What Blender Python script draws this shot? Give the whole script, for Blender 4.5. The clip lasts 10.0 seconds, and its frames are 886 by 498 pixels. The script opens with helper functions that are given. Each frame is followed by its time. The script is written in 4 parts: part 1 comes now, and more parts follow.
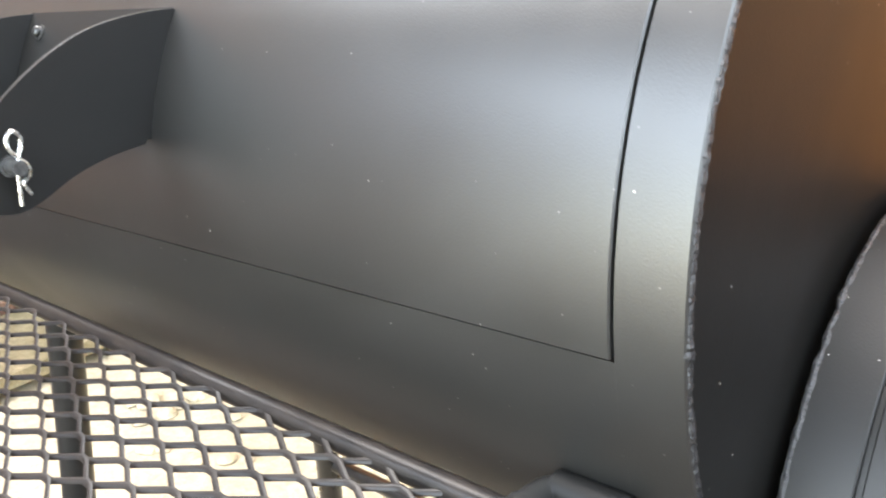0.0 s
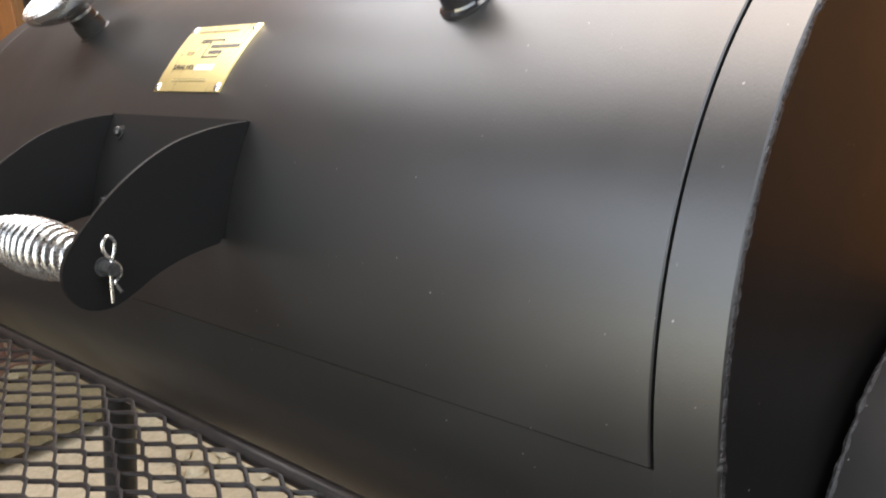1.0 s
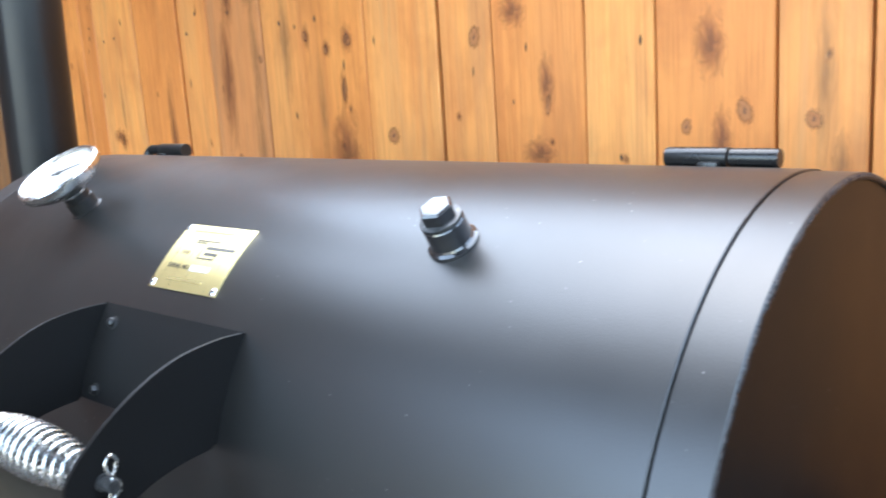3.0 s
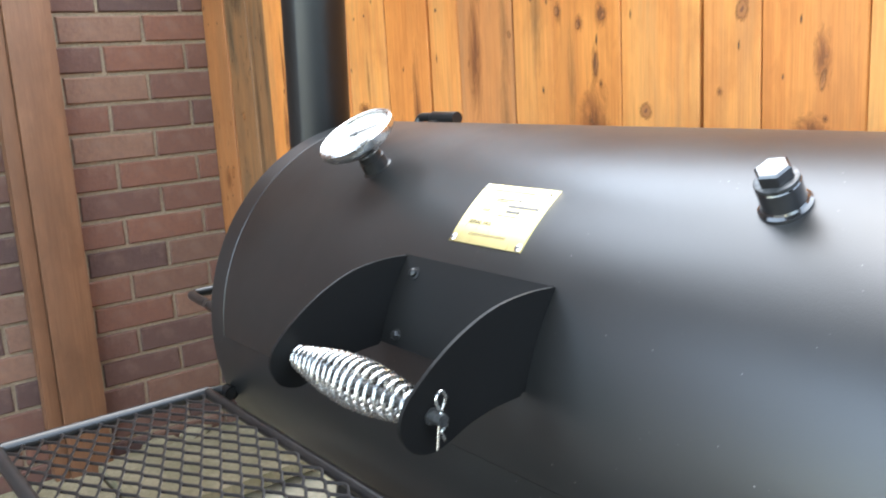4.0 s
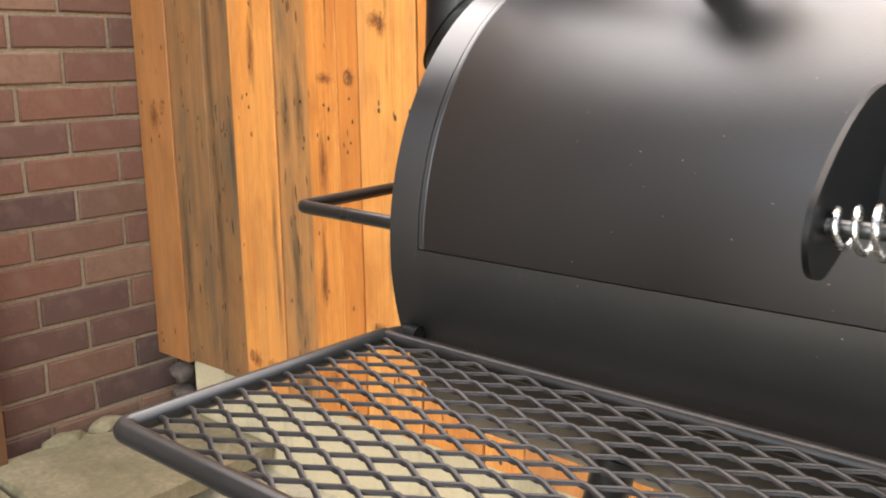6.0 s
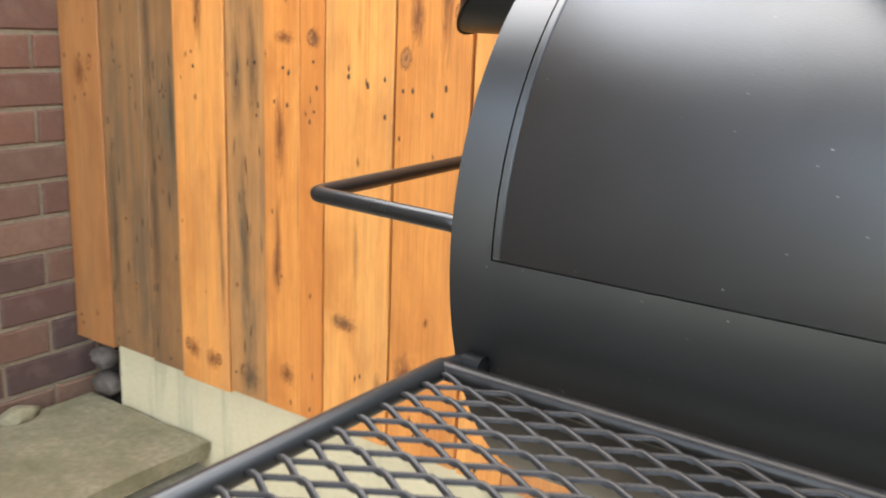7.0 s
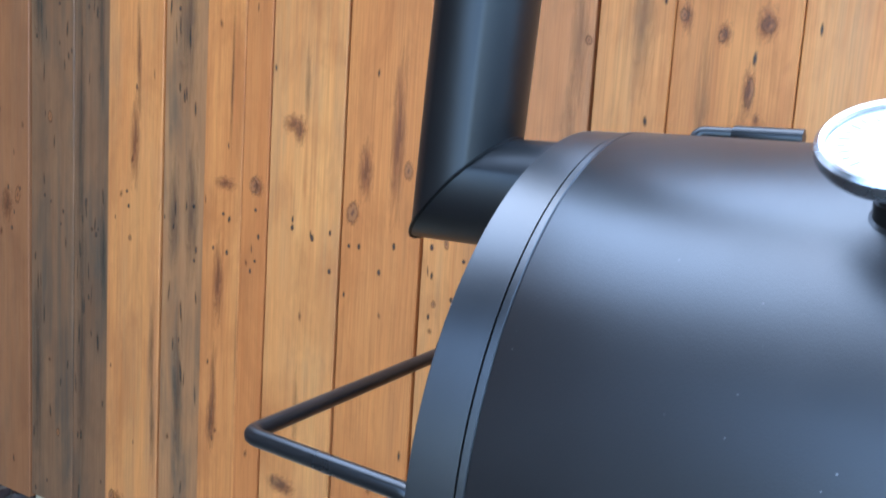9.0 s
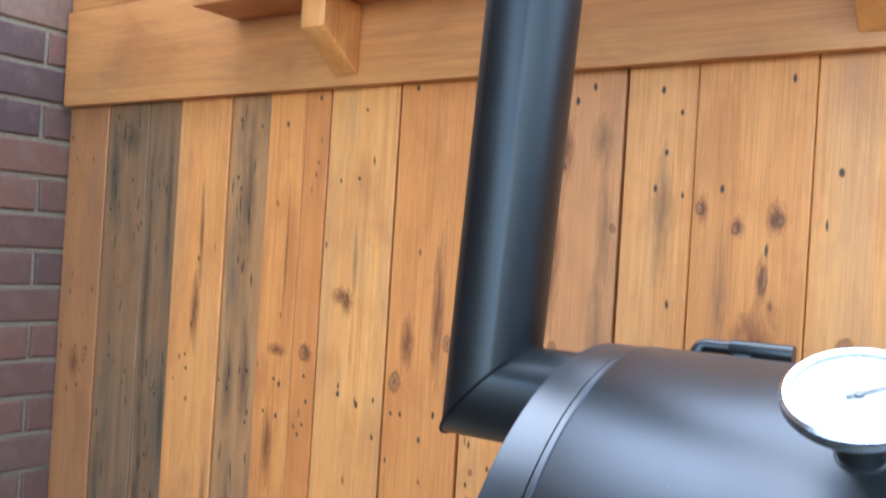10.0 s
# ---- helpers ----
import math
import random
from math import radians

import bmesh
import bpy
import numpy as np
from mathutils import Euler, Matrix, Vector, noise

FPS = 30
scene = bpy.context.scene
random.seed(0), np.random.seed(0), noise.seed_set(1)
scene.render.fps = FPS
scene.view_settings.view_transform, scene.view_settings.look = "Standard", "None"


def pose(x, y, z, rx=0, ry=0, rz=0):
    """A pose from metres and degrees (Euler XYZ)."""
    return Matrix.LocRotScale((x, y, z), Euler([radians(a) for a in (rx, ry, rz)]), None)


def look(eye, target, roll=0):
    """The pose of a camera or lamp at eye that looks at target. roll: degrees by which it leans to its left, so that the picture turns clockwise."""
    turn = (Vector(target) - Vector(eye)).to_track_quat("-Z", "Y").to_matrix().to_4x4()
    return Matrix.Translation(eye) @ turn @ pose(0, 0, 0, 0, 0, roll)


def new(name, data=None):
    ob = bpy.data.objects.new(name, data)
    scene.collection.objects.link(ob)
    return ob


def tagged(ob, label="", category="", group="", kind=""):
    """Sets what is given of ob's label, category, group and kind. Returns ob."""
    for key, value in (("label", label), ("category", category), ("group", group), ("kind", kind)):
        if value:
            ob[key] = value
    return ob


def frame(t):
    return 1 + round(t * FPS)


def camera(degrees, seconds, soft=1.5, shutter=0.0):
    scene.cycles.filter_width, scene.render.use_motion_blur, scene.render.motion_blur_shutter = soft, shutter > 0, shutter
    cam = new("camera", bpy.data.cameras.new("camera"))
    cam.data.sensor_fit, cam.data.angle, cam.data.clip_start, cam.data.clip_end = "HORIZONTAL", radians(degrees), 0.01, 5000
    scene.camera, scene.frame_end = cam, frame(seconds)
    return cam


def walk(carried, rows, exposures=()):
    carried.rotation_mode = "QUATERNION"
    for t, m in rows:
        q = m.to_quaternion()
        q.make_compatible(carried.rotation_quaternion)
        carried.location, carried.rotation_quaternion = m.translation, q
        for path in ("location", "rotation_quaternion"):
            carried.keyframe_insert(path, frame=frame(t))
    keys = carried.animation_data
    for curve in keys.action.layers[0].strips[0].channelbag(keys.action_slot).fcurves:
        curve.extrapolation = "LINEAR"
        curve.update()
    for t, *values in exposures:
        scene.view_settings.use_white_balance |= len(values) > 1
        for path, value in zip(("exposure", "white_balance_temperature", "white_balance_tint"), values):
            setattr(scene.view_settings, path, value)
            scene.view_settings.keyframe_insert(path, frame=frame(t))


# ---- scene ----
cam = camera(52.83, 10.0, soft=1.8, shutter=0.3)
# seconds, eye x, y, z, yaw, pitch, lean
ROWS = [
    (0.0, 0.153, 0.089, 1.090, 43.60, -20.38, -6.85),
    (0.5, 0.150, 0.069, 1.114, 45.63, -19.09, -7.33),
    (1.0, 0.168, 0.052, 1.138, 44.64, -16.95, -6.19),
    (1.5, 0.196, 0.037, 1.186, 41.28, -15.23, -5.40),
    (2.0, 0.229, 0.053, 1.250, 37.34, -12.40, -5.60),
    (2.1, 0.232, 0.060, 1.257, 36.49, -11.99, -5.65),
    (3.3, 0.150, -0.008, 1.238, 44.08, -10.97, -3.28),
    (3.5, 0.138, -0.028, 1.243, 47.12, -11.06, -3.46),
    (4.0, 0.117, -0.063, 1.228, 52.74, -11.52, -3.29),
    (4.5, 0.105, -0.082, 1.188, 53.89, -12.77, -4.10),
    (5.0, -0.079, -0.126, 1.108, 45.73, -12.10, -2.30),
    (5.5, -0.318, -0.185, 1.070, 41.10, -11.80, -1.00),
    (6.8, -0.557, -0.152, 1.079, 38.13, -14.28, 1.09),
    (7.0, -0.629, -0.121, 1.060, 34.51, -14.13, 2.38),
    (7.5, -0.731, -0.080, 1.056, 31.33, -13.95, 4.61),
    (8.0, -0.739, -0.054, 1.086, 31.45, -12.60, 4.47),
    (8.5, -0.714, -0.045, 1.121, 31.26, -10.72, 3.83),
    (9.0, -0.686, -0.058, 1.157, 31.09, -8.06, 3.64),
    (9.5, -0.661, -0.079, 1.190, 32.27, -4.90, 4.00),
    (10.0, -0.628, -0.121, 1.232, 34.75, 0.14, 3.50),
]
# seconds, stops, kelvin, tint
EXPOSURES = [(0.0, 5.52, 9300, 10), (0.5, 5.07, 9500, 11), (1.0, 3.97, 9900, 14), (1.5, 4.2, 10000, 13), (2.0, 4.22, 8900, 10), (3.3, 4.27, 6850, 6), (4.0, 4.32, 7750, 6), (4.5, 4.12, 9700, 13),
             (5.0, 4.17, 10000, 16), (5.5, 4.27, 10400, 17), (7.0, 4.47, 8700, 9), (7.5, 4.42, 7600, 8), (8.5, 4.04, 5200, 5), (9.5, 3.87, 5800, 5), (10.0, 4.12, 5900, 4)]
# the plan below is drawn at ten ninths of true size; SIZE brings it and the path to metres
SIZE = 0.9
walk(cam, [(t, pose(SIZE * x, SIZE * y, SIZE * z, 90 + pitch, 0, yaw) @ pose(0, 0, 0, 0, 0, lean)) for t, x, y, z, yaw, pitch, lean in ROWS], EXPOSURES)

# ---- light: bright overcast sky ----
SUN_UP, SUN_ROUND = radians(74), radians(-60)
world = bpy.data.worlds.new("sky")
scene.world = world
world.use_nodes = True
wn = world.node_tree
sky = wn.nodes.new("ShaderNodeTexSky")
sky.sky_type, sky.sun_disc = "NISHITA", False
sky.sun_elevation, sky.sun_rotation = SUN_UP, SUN_ROUND
sky.air_density, sky.dust_density, sky.ozone_density = 1.0, 0.6, 1.5
wn.nodes["Background"].inputs["Strength"].default_value = 0.15
veil = wn.nodes.new("ShaderNodeMix")  # an even layer of thin cloud over the blue
veil.data_type = "RGBA"
veil.inputs["Factor"].default_value = 0.5
veil.inputs[7].default_value = (1.24, 1.48, 1.80, 1)
wn.links.new(sky.outputs[0], veil.inputs[6])
wn.links.new(veil.outputs[2], wn.nodes["Background"].inputs["Color"])
sun = new("sun", bpy.data.lights.new("sun", "SUN"))
sun.data.energy, sun.data.angle, sun.data.color = 0.17, radians(85), (0.97, 0.98, 1.0)
sun.matrix_world = look((-1.66, 1.27, 5.5), (-0.5, 0.6, 0.9))


# ---- materials ----
class Nodes:
    """A node material written as short calls."""

    def __init__(self, name):
        self.mat = bpy.data.materials.new(name)
        self.mat.use_nodes = True
        self.tree = self.mat.node_tree
        self.bsdf = self.tree.nodes["Principled BSDF"]
        self.coord = self.tree.nodes.new("ShaderNodeTexCoord").outputs["Object"]

    def put(self, where, value):
        if hasattr(value, "links"):
            self.tree.links.new(value, where)
        else:
            where.default_value = value

    def set(self, **values):
        for key, value in values.items():
            self.put(self.bsdf.inputs[key.replace("_", " ")], value)
        return self

    def mapped(self, scale, source=None):
        n = self.tree.nodes.new("ShaderNodeMapping")
        self.put(n.inputs["Vector"], source or self.coord)
        n.inputs["Scale"].default_value = scale
        return n.outputs[0]

    def moved(self, vector, offset):
        n = self.tree.nodes.new("ShaderNodeVectorMath")
        n.operation = "ADD"
        self.put(n.inputs[0], vector)
        self.put(n.inputs[1], offset)
        return n.outputs[0]

    def noise(self, scale, vector=None, detail=4.0, rough=0.55, distort=0.0):
        n = self.tree.nodes.new("ShaderNodeTexNoise")
        self.put(n.inputs["Vector"], vector or self.coord)
        n.inputs["Scale"].default_value, n.inputs["Detail"].default_value = scale, detail
        n.inputs["Roughness"].default_value, n.inputs["Distortion"].default_value = rough, distort
        return n.outputs["Fac"]

    def cells(self, scale, vector=None, random=1.0):
        n = self.tree.nodes.new("ShaderNodeTexVoronoi")
        self.put(n.inputs["Vector"], vector or self.coord)
        n.inputs["Scale"].default_value, n.inputs["Randomness"].default_value = scale, random
        return n.outputs["Distance"]

    def ramp(self, fac, *stops):
        n = self.tree.nodes.new("ShaderNodeValToRGB")
        self.put(n.inputs["Fac"], fac)
        while len(n.color_ramp.elements) < len(stops):
            n.color_ramp.elements.new(0.5)
        for e, (at, colour) in zip(n.color_ramp.elements, stops):
            e.position = at
            e.color = (*colour, 1) if isinstance(colour, tuple) else (colour, colour, colour, 1)
        return n.outputs["Color"]

    def mix(self, fac, a, b, blend="MIX"):
        n = self.tree.nodes.new("ShaderNodeMix")
        n.data_type, n.blend_type = "RGBA", blend
        self.put(n.inputs["Factor"], fac)
        for key, value in ((6, a), (7, b)):
            self.put(n.inputs[key], (*value, 1) if isinstance(value, tuple) else value)
        return n.outputs[2]

    def math(self, op, a, b=0.0):
        n = self.tree.nodes.new("ShaderNodeMath")
        n.operation = op
        self.put(n.inputs[0], a)
        self.put(n.inputs[1], b)
        return n.outputs[0]

    def random(self):
        return self.tree.nodes.new("ShaderNodeObjectInfo").outputs["Random"]

    def bump(self, height, strength=0.3, distance=0.002):
        n = self.tree.nodes.new("ShaderNodeBump")
        n.inputs["Strength"].default_value, n.inputs["Distance"].default_value = strength, distance
        self.put(n.inputs["Height"], height)
        self.tree.links.new(n.outputs[0], self.bsdf.inputs["Normal"])
        return self


def black_paint(name, base, rough, dust=0.5, shine=0.5, many=60, kept=0.46):
    """Satin heat-proof paint with faint dust, specks and cloudy smears."""
    m = Nodes(name)
    cloud = m.noise(3.5, detail=6, rough=0.6, distort=0.6)
    fine = m.noise(900, detail=2)
    speck = m.ramp(m.cells(many), (0.0, 1.0), (0.038, 1.0), (0.055, 0.0))
    keep = m.ramp(m.noise(9), (kept, 0.0), (kept + 0.12, 1.0))
    specks = m.math("MULTIPLY", m.math("MULTIPLY", speck, keep), dust)
    tone = m.ramp(cloud, (0.35, tuple(base * k for k in (1, 0.98, 0.95))), (0.75, tuple(base * 1.7 * k for k in (1, 0.98, 0.96))))
    m.set(Base_Color=m.mix(specks, tone, (0.55, 0.53, 0.5)))
    m.set(Roughness=m.ramp(cloud, (0.3, rough - 0.05), (0.75, rough + 0.08)), Specular_IOR_Level=shine)
    return m.bump(fine, 0.12, 0.0006).mat


BARREL = black_paint("satin_black_paint", 0.005, 0.365, 0.45, 0.88, 85, 0.47)
END_PAINT = black_paint("smooth_black_end_paint", 0.004, 0.38, 0.3, 0.13)
PIPE = black_paint("black_chimney_paint", 0.006, 0.40, 0.0, 0.45)
BRACKET = black_paint("matt_black_bracket_paint", 0.004, 0.46, 0.0, 0.22)
IRON = black_paint("black_painted_tube", 0.010, 0.30, 0.0)

FIREBOX = black_paint("dusty_firebox_paint", 0.005, 0.42, 0.9, 0.32, 150, 0.36)
m = Nodes("black_mesh_paint")
m.set(Base_Color=m.ramp(m.noise(40), (0.35, (0.009, 0.008, 0.008)), (0.75, (0.020, 0.016, 0.014))), Roughness=0.34, Specular_IOR_Level=0.26)
MESH = m.bump(m.noise(500), 0.2, 0.0006).mat

m = Nodes("weld_bead")
grain = m.noise(260, detail=5)
m.set(Base_Color=m.ramp(grain, (0.35, (0.010, 0.010, 0.011)), (0.7, (0.034, 0.034, 0.036))), Metallic=0.3, Roughness=0.36)
WELD = m.bump(grain, 0.9, 0.003).mat

m = Nodes("chrome_wire")
m.set(Base_Color=(0.66, 0.66, 0.64, 1), Metallic=1.0, Roughness=m.ramp(m.noise(300), (0.3, 0.22), (0.8, 0.34)))
CHROME = m.mat
m = Nodes("brushed_steel_bezel")
m.set(Base_Color=(0.78, 0.77, 0.75, 1), Metallic=1.0, Roughness=m.ramp(m.noise(60), (0.3, 0.18), (0.8, 0.34)))
STEEL = m.mat
m = Nodes("gauge_face")
m.set(Base_Color=m.ramp(m.noise(30), (0.3, (0.50, 0.50, 0.48)), (0.8, (0.58, 0.58, 0.56))), Roughness=0.35, Coat_Weight=0.6, Coat_Roughness=0.06)
FACE = m.mat
m = Nodes("dark_print")
m.set(Base_Color=m.ramp(m.noise(200), (0.3, (0.03, 0.025, 0.02)), (0.8, (0.07, 0.055, 0.04))), Roughness=0.4, Coat_Weight=0.3, Coat_Roughness=0.22)
PRINT = m.mat
m = Nodes("faded_print")
m.set(Base_Color=m.ramp(m.noise(200), (0.3, (0.22, 0.16, 0.06)), (0.8, (0.3, 0.22, 0.09))), Roughness=0.4, Coat_Weight=0.3, Coat_Roughness=0.22)
FADED = m.mat
m = Nodes("grey_print")
m.set(Base_Color=m.ramp(m.noise(200), (0.3, (0.38, 0.38, 0.37)), (0.8, (0.5, 0.5, 0.48))), Roughness=0.5)
GREY_PRINT = m.mat
m = Nodes("gloss_black_steel")
m.set(Base_Color=m.ramp(m.noise(90), (0.3, (0.012, 0.012, 0.013)), (0.8, (0.025, 0.025, 0.027))), Roughness=0.16, Coat_Weight=1.0, Coat_Roughness=0.05)
GLOSS = m.mat
m = Nodes("brass_plate")
brushed = m.noise(1.0, m.mapped((900, 12, 12)), detail=3)
m.set(Base_Color=m.ramp(brushed, (0.3, (0.80, 0.62, 0.27)), (0.75, (0.86, 0.69, 0.33))), Metallic=0.85, Roughness=m.ramp(brushed, (0.3, 0.27), (0.8, 0.33)))
BRASS = m.mat
m = Nodes("bolt_steel")
m.set(Base_Color=m.ramp(m.noise(200), (0.3, (0.05, 0.05, 0.05)), (0.8, (0.16, 0.16, 0.16))), Metallic=0.7, Roughness=0.35)
BOLT = m.mat
m = Nodes("lens_glass")
m.set(Base_Color=(1, 1, 1, 1), Roughness=0.02, Transmission_Weight=1.0, IOR=1.45)
GLASS = m.mat


def pine(name, light, deep, stain, amount, lying=False):
    """Oiled softwood with soft long grain and grey-green weather stain."""
    m = Nodes(name)
    shift = m.tree.nodes.new("ShaderNodeVectorMath")
    shift.operation = "SCALE"
    shift.inputs[0].default_value = (7.3, 3.1, 11.7)
    m.put(shift.inputs["Scale"], m.random())
    p = m.moved(m.coord, shift.outputs[0])
    if lying:
        turn = m.tree.nodes.new("ShaderNodeMapping")
        turn.inputs["Rotation"].default_value = (0, radians(90), 0)
        m.put(turn.inputs["Vector"], p)
        p = turn.outputs[0]
    broad = m.noise(1.0, m.mapped((11, 11, 1.1), p), detail=4, rough=0.55, distort=0.7)
    rings = m.noise(1.0, m.mapped((48, 48, 0.9), p), detail=5, rough=0.55, distort=1.6)
    fibre = m.noise(1.0, m.mapped((520, 520, 9), p), detail=4)
    blush = m.noise(1.0, m.mapped((9, 9, 4.5), p), detail=4, rough=0.6, distort=0.5)
    mid = tuple(0.6 * a + 0.4 * b for a, b in zip(light, deep))
    tone = m.mix(m.ramp(broad, (0.36, 0.0), (0.66, 1.0)), light, mid)
    tone = m.mix(m.ramp(m.random(), (0.0, 0.0), (1.0, 0.6)), tone, deep)
    c = m.mix(m.ramp(rings, (0.46, 0.0), (0.70, 0.7)), tone, deep)
    c = m.mix(m.ramp(blush, (0.47, 0.0), (0.70, 0.7)), c, tuple(0.8 * v for v in deep))
    c = m.mix(m.ramp(fibre, (0.42, 0.0), (0.78, 0.42)), c, tuple(0.5 * v for v in deep))
    mottle = m.noise(1.0, m.mapped((34, 34, 10), p), detail=6, rough=0.65, distort=0.8)
    c = m.mix(m.ramp(mottle, (0.5, 0.0), (0.72, 0.28)), c, tuple(0.6 * v for v in deep))
    dirt = m.noise(1.0, m.mapped((26, 26, 2.0), p), detail=6, rough=0.62, distort=0.9)
    blot = m.noise(1.0, m.mapped((7, 7, 2.4), p), detail=6, rough=0.65, distort=0.4)
    soil = m.math("MULTIPLY", m.ramp(dirt, (0.38, 0.0), (0.62, 1.0)), m.ramp(blot, (0.40, 0.1), (0.60, 1.0)))
    c = m.mix(m.math("MULTIPLY", soil, amount), c, stain)
    m.set(Base_Color=c, Roughness=m.ramp(fibre, (0.3, 0.45), (0.8, 0.62)), Specular_IOR_Level=0.4)
    return m.bump(m.math("ADD", fibre, m.math("MULTIPLY", rings, 0.6)), 0.15, 0.0012).mat


PINE = pine("oiled_pine", (0.780, 0.299, 0.074), (0.550, 0.162, 0.035), (0.17, 0.13, 0.07), 0.12)
PINE_PALE = pine("pale_oiled_pine", (0.820, 0.347, 0.092), (0.610, 0.195, 0.047), (0.24, 0.18, 0.10), 0.25)
# next two: weathered and brown wood, darkened further for the brick wall's shade
PINE_GREY = pine("shaded_weathered_pine", (0.324, 0.150, 0.061), (0.225, 0.098, 0.039), (0.092, 0.066, 0.040), 0.85)
PINE_BROWN_SHADED = pine("shaded_brown_oiled_pine", (0.461, 0.190, 0.068), (0.331, 0.116, 0.037), (0.18, 0.11, 0.06), 0.35)
PINE_STREAK = pine("streaked_pine", (0.560, 0.261, 0.092), (0.400, 0.157, 0.052), (0.11, 0.076, 0.044), 0.8)
PINE_TAN = pine("tan_oiled_pine", (0.700, 0.285, 0.095), (0.540, 0.190, 0.056), (0.30, 0.17, 0.085), 0.4)
RAIL = pine("oiled_pine_rail", (0.700, 0.294, 0.087), (0.500, 0.162, 0.044), (0.22, 0.15, 0.08), 0.3, True)
POST = pine("stained_post", (0.225, 0.10, 0.05), (0.17, 0.072, 0.035), (0.12, 0.06, 0.034), 0.4)


def soft_mark(name, dark, pale, inner, outer, most, wild=1.7, ringed=False):
    """A mark in the wood that fades out towards its rim."""
    m = Nodes(name)
    flat = m.mapped((1, 0, 1))
    length = m.tree.nodes.new("ShaderNodeVectorMath")
    length.operation = "LENGTH"
    m.put(length.inputs[0], flat)
    ragged = m.math("ADD", length.outputs["Value"], m.math("MULTIPLY", m.math("SUBTRACT", m.noise(1.5, detail=6, rough=0.65, distort=1.2), 0.5), wild))
    stops = ((0.05, dark), (0.28, pale), (0.45, pale), (0.62, tuple(0.5 * (a + b) for a, b in zip(dark, pale))), (0.8, pale)) if ringed else ((0.1, dark), (0.75, pale))
    m.set(Base_Color=m.ramp(ragged, *stops), Roughness=0.55, Alpha=m.ramp(ragged, (inner, most), (outer, 0.0)))
    return m.mat


KNOT = soft_mark("knot_wood", (0.17, 0.06, 0.024), (0.42, 0.155, 0.048), 0.45, 0.82, 0.8, 1.2, True)
STREAK = soft_mark("weather_streak", (0.06, 0.05, 0.034), (0.13, 0.10, 0.058), 0.05, 0.85, 0.5)
FAINT_STREAK = soft_mark("faint_weather_stain", (0.20, 0.115, 0.055), (0.34, 0.18, 0.075), 0.0, 0.85, 0.42)
RED_STREAK = soft_mark("red_grain_streak", (0.23, 0.07, 0.025), (0.39, 0.14, 0.046), 0.1, 0.85, 0.66)
TICK = soft_mark("dark_wood_tick", (0.03, 0.022, 0.015), (0.10, 0.065, 0.035), 0.3, 0.85, 0.85, 1.2)
HOLE = soft_mark("nail_hole", (0.035, 0.017, 0.01), (0.10, 0.045, 0.02), 0.6, 0.95, 1.0)

m = Nodes("brick")
grain = m.noise(60, detail=6, rough=0.65)
tone = m.ramp(m.random(), (0.0, (0.075, 0.040, 0.032)), (0.3, (0.135, 0.060, 0.040)), (0.6, (0.19, 0.076, 0.044)), (0.8, (0.150, 0.078, 0.050)), (1.0, (0.23, 0.115, 0.070)))
c = m.mix(m.ramp(grain, (0.35, 0.0), (0.7, 0.4)), tone, (0.085, 0.042, 0.038))
c = m.mix(m.ramp(m.noise(14, detail=5), (0.55, 0.0), (0.75, 0.35)), c, (0.27, 0.17, 0.12))
m.set(Base_Color=c, Roughness=0.85)
BRICK = m.bump(grain, 0.6, 0.004).mat
m = Nodes("mortar")
grain = m.noise(120, detail=5)
m.set(Base_Color=m.ramp(grain, (0.3, (0.23, 0.165, 0.11)), (0.75, (0.34, 0.25, 0.165))), Roughness=0.95)
MORTAR = m.bump(grain, 0.7, 0.003).mat

m = Nodes("cast_concrete")
grain = m.noise(90, detail=6, rough=0.65)
stain = m.noise(1.0, m.mapped((7, 7, 0.7)), detail=5, rough=0.6)
c = m.ramp(grain, (0.3, (0.52, 0.42, 0.26)), (0.75, (0.58, 0.475, 0.31)))
c = m.mix(m.ramp(stain, (0.55, 0.0), (0.66, 0.6)), c, (0.24, 0.22, 0.15))
m.set(Base_Color=c, Roughness=0.9)
CONCRETE = m.bump(grain, 0.5, 0.004).mat

m = Nodes("mossy_paving")
grain = m.noise(70, detail=6, rough=0.65)
moss = m.noise(7, detail=6, rough=0.65, distort=0.5)
c = m.ramp(grain, (0.3, (0.18, 0.145, 0.085)), (0.75, (0.30, 0.25, 0.155)))
c = m.mix(m.ramp(moss, (0.42, 0.0), (0.66, 0.8)), c, (0.125, 0.108, 0.052))
m.set(Base_Color=c, Roughness=0.88)
SLAB = m.bump(m.math("ADD", grain, m.noise(400)), 0.6, 0.004).mat

m = Nodes("pale_rubble_ground")
grain = m.noise(45, detail=7, rough=0.7)
patch = m.noise(3.0, detail=5, rough=0.6)
c = m.ramp(grain, (0.3, (0.36, 0.31, 0.215)), (0.75, (0.54, 0.47, 0.35)))
c = m.mix(m.ramp(patch, (0.5, 0.0), (0.7, 0.5)), c, (0.36, 0.29, 0.2))
m.set(Base_Color=c, Roughness=0.95)
GROUND = m.bump(grain, 0.8, 0.01).mat

